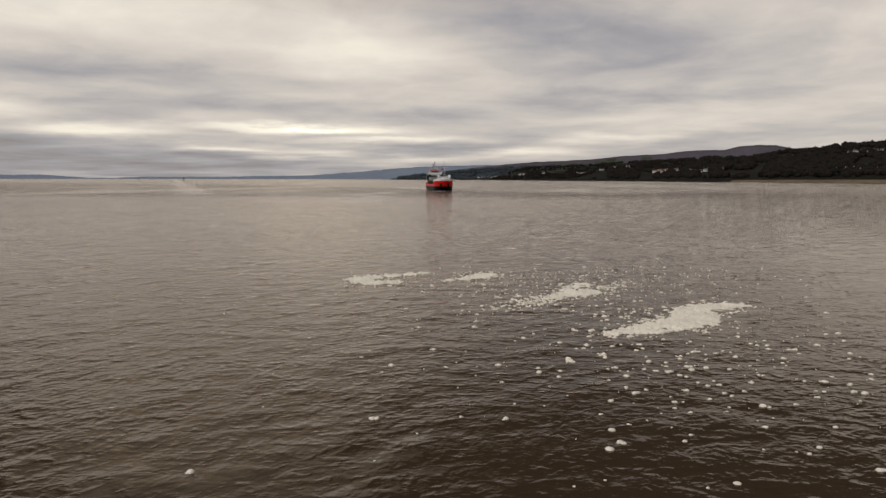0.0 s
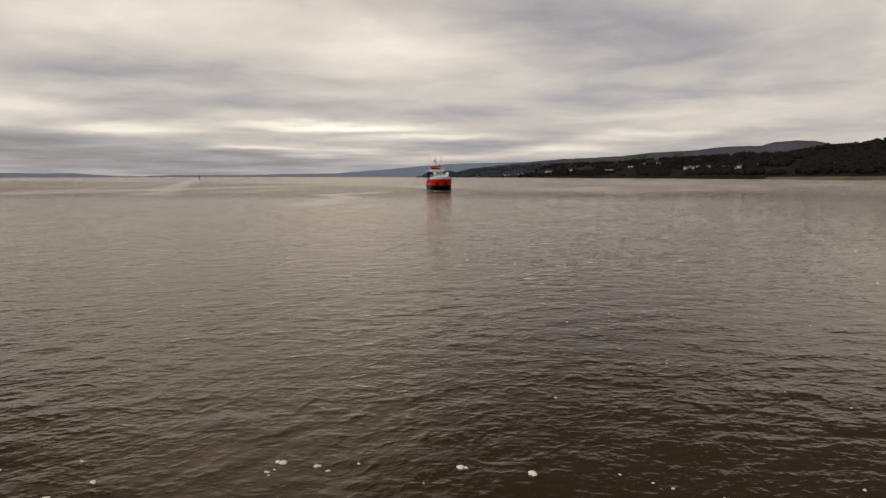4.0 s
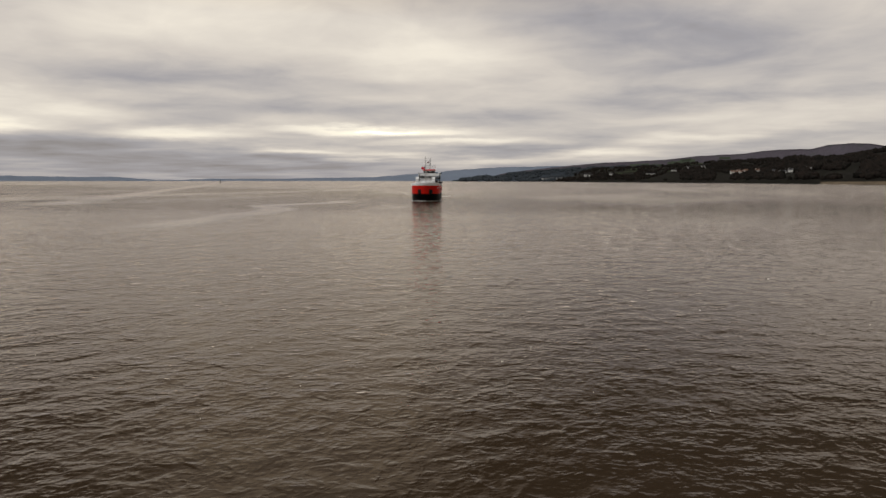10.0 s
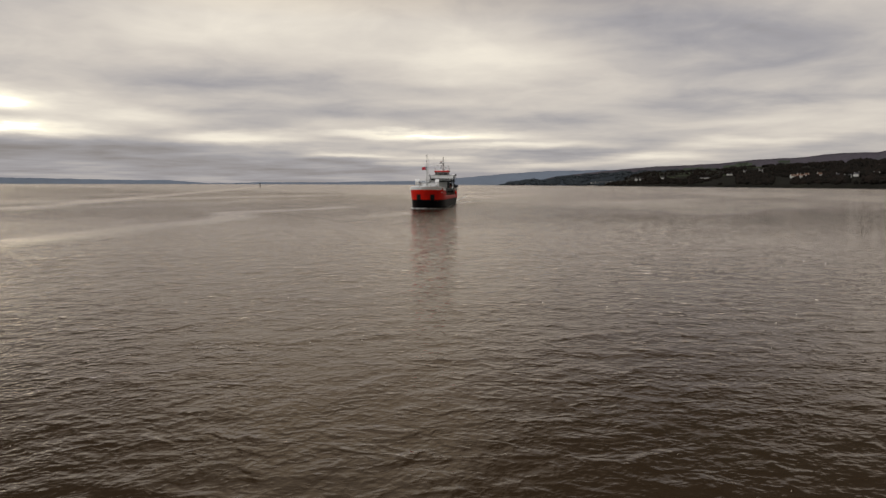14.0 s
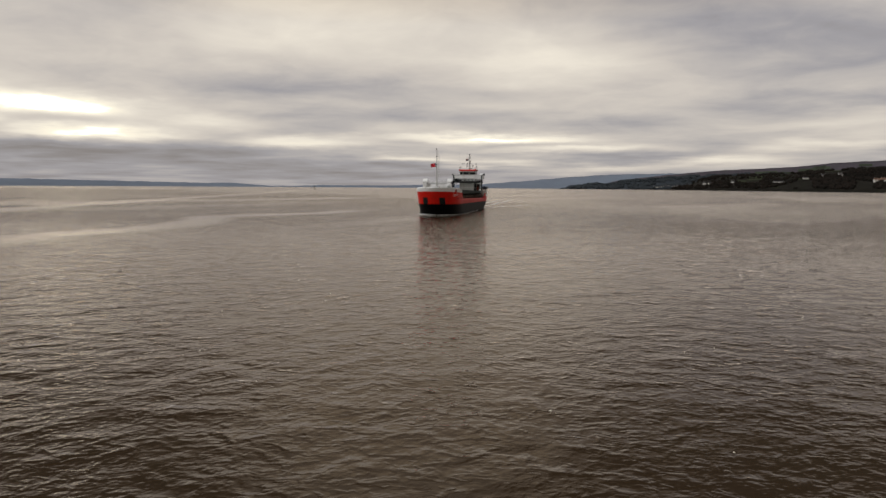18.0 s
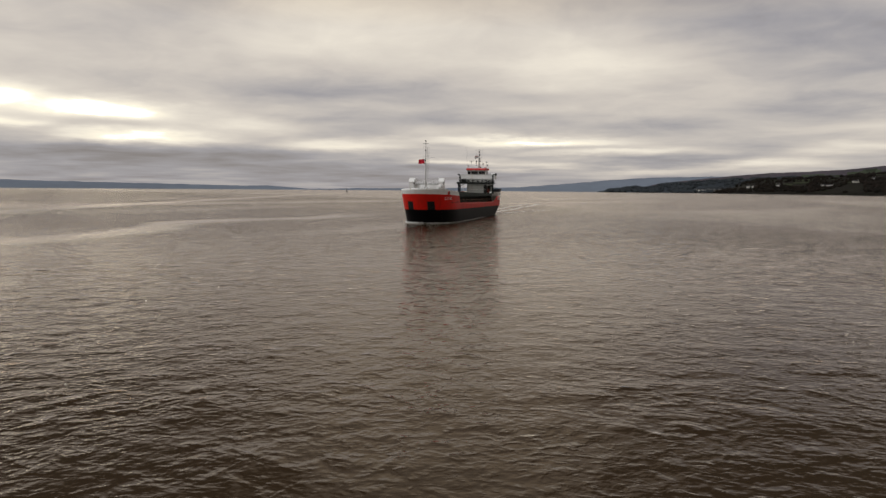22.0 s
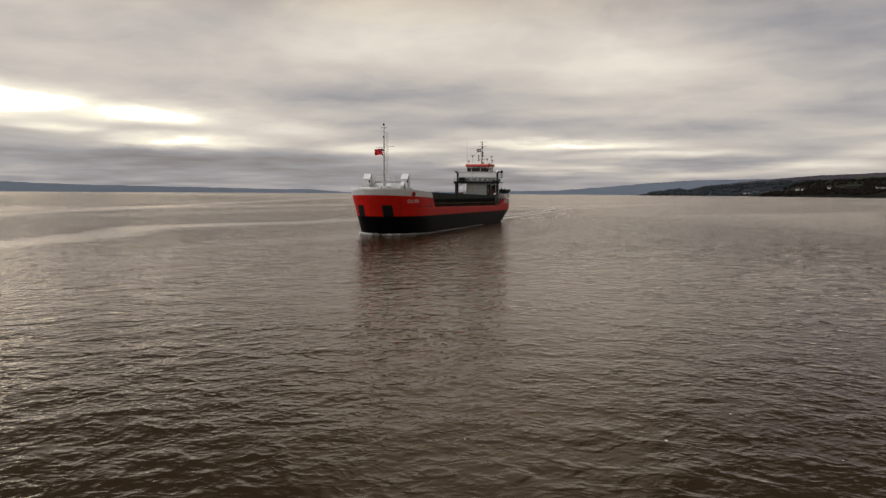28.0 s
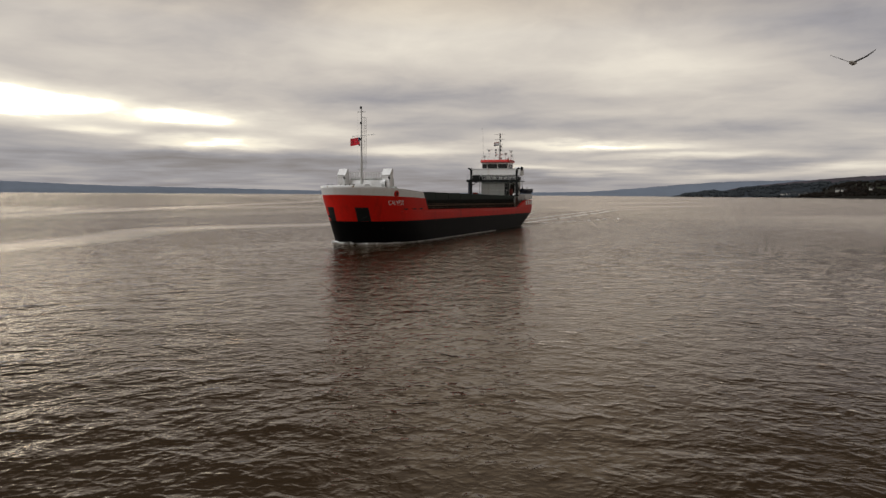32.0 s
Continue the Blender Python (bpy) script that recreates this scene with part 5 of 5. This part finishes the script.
def build_foam():
    rng = random.Random(3)
    patches = [([(19.0, 40.8, 0.35), (20.2, 41.2, 0.5), (21.3, 41.9, 1.0), (22.6, 42.8, 1.1), (23.9, 43.7, 1.35), (25.2, 44.8, 1.4), (25.9, 46.6, 1.35),
                 (26.2, 48.1, 1.0), (27.2, 49.2, 0.9), (28.5, 49.6, 0.8), (29.6, 49.9, 0.7), (30.5, 50.1, 0.5)], [(22.4, 42.3, 0.35), (27.4, 47.3, 0.5)]),
               ([(17.9, 53.6, 0.4), (18.9, 54.5, 0.6), (19.9, 55.2, 0.8), (20.9, 56.0, 0.75), (19.3, 56.8, 0.5), (20.2, 58.6, 0.5), (21.1, 60.0, 0.45)], []),
               ([(1.8, 62.8, 0.9), (3.0, 64.0, 0.8), (4.6, 65.0, 0.7), (6.2, 66.1, 0.6), (7.5, 66.8, 0.4), (3.2, 60.6, 1.0), (4.8, 60.8, 0.8), (2.2, 61.6, 0.9)], [(5.2, 62.6, 0.7)]),
               ([(9.8, 62.2, 0.3), (11.2, 63.0, 0.5), (12.2, 64.0, 0.8), (13.0, 65.4, 1.0), (13.6, 66.2, 0.6)], [])]
    loose = []
    for k, (discs, holes) in enumerate(patches):
        mat_ = tagged(new("foam_patch", foam_mat(discs, 11.0 + 7 * k, holes)), "cream patch of thick sea foam floating on brown water", "foam", "foam patches")
        # rounded lumps that cling to its rim
        for cx, cy, r in discs:
            for _ in range(int(3 + 5 * r)):
                a, q = rng.uniform(0, 6.283), r * rng.uniform(0.9, 1.12)
                lump = new("froth_lump", lumps([(cx + q * math.cos(a), cy + q * math.sin(a), rng.uniform(0.13, 0.22))], rng))
                lump.parent = mat_
        for cx, cy, r in discs:
            for _ in range(int(11 + 17 * r)):
                a, q = rng.uniform(0, 6.283), r * rng.uniform(0.85, 1.08)
                loose.append((cx + q * math.cos(a), cy + q * math.sin(a), rng.uniform(0.09, 0.19)))
            for _ in range(int(10 + 9 * r)):
                a, q = rng.uniform(0, 6.283), r * rng.uniform(1.0, 1.3) + abs(rng.gauss(0, 0.7))
                loose.append((cx + q * math.cos(a), cy + q * math.sin(a), rng.choice([0.05, 0.07, 0.09, 0.12, 0.15])))
    # broken pieces drifting round the second patch and off the corners of the first
    for _ in range(420):
        u, v = rng.gauss(0, 3.4), rng.gauss(0, 1.5)
        loose.append((18.6 + u + 0.25 * v, 54.2 + 0.9 * u + v, rng.choice([0.04, 0.06, 0.08, 0.11, 0.14]) * rng.uniform(0.8, 1.2)))
    for _ in range(70):
        u = rng.random()
        loose.append((18.6 - 4.2 * u + rng.gauss(0, 0.6), 54.2 - 3.4 * u + rng.gauss(0, 0.8), rng.uniform(0.06, 0.16)))
    for _ in range(70):
        loose.append((rng.gauss(22.0, 2.2), rng.gauss(47.0, 2.6), rng.choice([0.05, 0.08, 0.11, 0.15])))
    for _ in range(200):
        loose.append((rng.gauss(22, 6.0), rng.gauss(35, 5.5), rng.choice([0.03, 0.05, 0.07, 0.1, 0.14]) * rng.uniform(0.8, 1.2)))
    for _ in range(420):
        loose.append((rng.gauss(23, 9), rng.uniform(20, 72), rng.choice([0.03, 0.05, 0.06, 0.09, 0.13]) * rng.uniform(0.8, 1.2)))
    for _ in range(260):
        loose.append((rng.uniform(0, 20) + rng.uniform(0, 14), rng.uniform(54, 68), rng.uniform(0.03, 0.1)))
    for _ in range(170):
        y = rng.uniform(70, 300)
        loose.append((10 + y * 0.2 + rng.uniform(-35, 45), y, rng.choice([0.02, 0.03, 0.04, 0.06])))
    tagged(new("foam_flecks", lumps(loose, rng)), "small white flecks of foam scattered on the water", "foam", kind="stuff")


build_foam()


# ---- gull ----
M_GULLWHITE = mat("white_feathers", (0.62, 0.60, 0.56), 0.8, vary=0.1, scale=8)
M_GULLGREY = mat("dark_slate_feathers", (0.035, 0.032, 0.032), 0.8, vary=0.25, scale=8)
M_BEAK = mat("yellow_beak", (0.55, 0.33, 0.05), 0.5, vary=0.1, scale=8)


def spindle(profile, seg=12, squash=0.85):
    bm = bmesh.new()
    rings = []
    for x, r, z in profile:
        rings.append([bm.verts.new((x, r * math.cos(2 * math.pi * k / seg), z + squash * r * math.sin(2 * math.pi * k / seg))) for k in range(seg)])
    for r0, r1 in zip(rings, rings[1:]):
        for k in range(seg):
            j = (k + 1) % seg
            bm.faces.new((r0[k], r0[j], r1[j], r1[k]))
    bm.faces.new(rings[0])
    bm.faces.new(rings[-1][::-1])
    bmesh.ops.recalc_face_normals(bm, faces=bm.faces)
    return bm


def wing_piece(side, root, tip, y0, y1, sweep, n=6):
    """A thin cambered wing panel from y0 to y1; root and tip are its chords."""
    bm = bmesh.new()
    rows_ = []
    for i in range(n + 1):
        u = i / n
        c = root + (tip - root) * u ** 1.3
        y, lead = (y1 - y0) * u, sweep * u ** 1.4
        t = 0.022 * (1 - 0.7 * u)
        rows_.append([bm.verts.new((lead + dx * c, side * y, t * dz)) for dx, dz in ((0.30, 0), (0.12, 0.9), (-0.2, 0.9), (-0.7, 0.0), (-0.2, -0.3), (0.12, -0.3))])
    for r0, r1 in zip(rows_, rows_[1:]):
        for k in range(6):
            j = (k + 1) % 6
            bm.faces.new((r0[k], r0[j], r1[j], r1[k]))
    bm.faces.new(rows_[0])
    bm.faces.new(rows_[-1])
    bmesh.ops.recalc_face_normals(bm, faces=bm.faces)
    return bm


def build_gull():
    g = tagged(empty("gull"), "gull with dark wings flapping across the sky", "gull")
    part("body", spindle([(-0.23, 0.02, 0.02), (-0.17, 0.05, 0.01), (-0.08, 0.085, 0), (0.06, 0.09, 0), (0.16, 0.07, 0.01), (0.22, 0.05, 0.025)]), M_GULLWHITE, g, "white body", True)
    head = part("head", spindle([(0.2, 0.045, 0.03), (0.25, 0.052, 0.035), (0.3, 0.04, 0.035), (0.33, 0.015, 0.03)]), M_GULLWHITE, g, smooth=True)
    part("beak", spindle([(0.32, 0.014, 0.028), (0.36, 0.01, 0.026), (0.385, 0.003, 0.02)], 6), M_BEAK, head)
    part("tail", box(-0.33, -0.2, -0.06, 0.06, 0.005, 0.02, 0.005), M_GULLWHITE, g)
    wings = []
    for side in (1, -1):
        w = part("wing", wing_piece(side, 0.22, 0.19, 0.0, 0.32, 0.06), M_GULLGREY, g, "dark wing", True)
        w.matrix_basis = pose(0.06, side * 0.06, 0.03)
        tip = part("wing_tip", wing_piece(side, 0.19, 0.04, 0.0, 0.42, -0.16), M_GULLGREY, w, smooth=True)
        tip.matrix_basis = pose(0.06, side * 0.32, 0.0)
        wings.append((side, w, tip))
    return g, wings


GULL, WINGS = build_gull()
# seconds, x, y, height, heading
GULL_ROWS = [(0, -140.00, 60.00, 14.00, 58), (20, -60.00, 190.00, 13.00, 58), (29.4, 48.02, 272.51, 10.71, 62), (30.3, 49.26, 288.81, 10.03, 85), (30.4, 50.72, 289.86, 10.08, 88), (30.5, 52.19, 290.94, 10.30, 87), (30.6, 53.61, 292.00, 10.59, 86), (30.7, 54.89, 293.00, 10.80, 86), (30.8, 56.21, 294.02, 10.97, 86), (30.9, 57.32, 294.95, 11.13, 86), (31, 58.61, 295.96, 11.28, 86), (31.1, 59.63, 297.00, 11.43, 83), (31.2, 60.75, 298.08, 11.59, 80), (31.3, 61.77, 299.12, 11.77, 76), (31.5, 63.90, 301.24, 11.80, 70), (31.7, 66.28, 303.47, 11.87, 68), (31.9, 68.78, 305.76, 11.85, 67), (32, 70.15, 306.97, 11.89, 66)]
# seconds, lift of the inner wing, lift of the tip
FLAP = [(0, 6, -6), (30.2, 8, -4), (30.3, 5, -10), (30.4, 34, 12), (30.5, 8, -44), (30.6, 24, 6), (30.7, 34, 12), (30.8, 6, -42), (30.9, 4, -4), (31.0, 26, 10), (31.1, 8, -36), (31.2, 4, -12), (31.3, 30, 10), (31.4, 4, -8), (31.5, 10, -42), (31.6, 28, 8), (31.7, 12, -4), (31.8, -4, -22), (31.9, 6, -6), (32.0, 24, 4)]


# ---- movement ----
SHIP_ROWS = [(0, 5.83, 523.59, -83.82), (8, 8.59, 495.21, -84.75), (16, 10.6, 466.78, -85.62), (22, 11.5, 445.42, -86.2), (25, 12.3, 434.74, -86.72), (28, 12.7, 424.04, -87.42), (32, 13.15, 409.78, -88.67)]


def motions():
    walk(SHIP, [(t, pose(x, y, 0, 0, 0, a)) for t, x, y, a in SHIP_ROWS])
    walk(GULL, [(t, pose(x, y, z, 0, 0, a)) for t, x, y, z, a in GULL_ROWS])
    for side, wing, tip in WINGS:
        walk(wing, [(t, pose(0.06, side * 0.06, 0.03, side * a, 0, 0)) for t, a, b in FLAP])
        walk(tip, [(t, pose(0.06, side * 0.32, 0, side * b, 0, 0)) for t, a, b in FLAP])


motions()
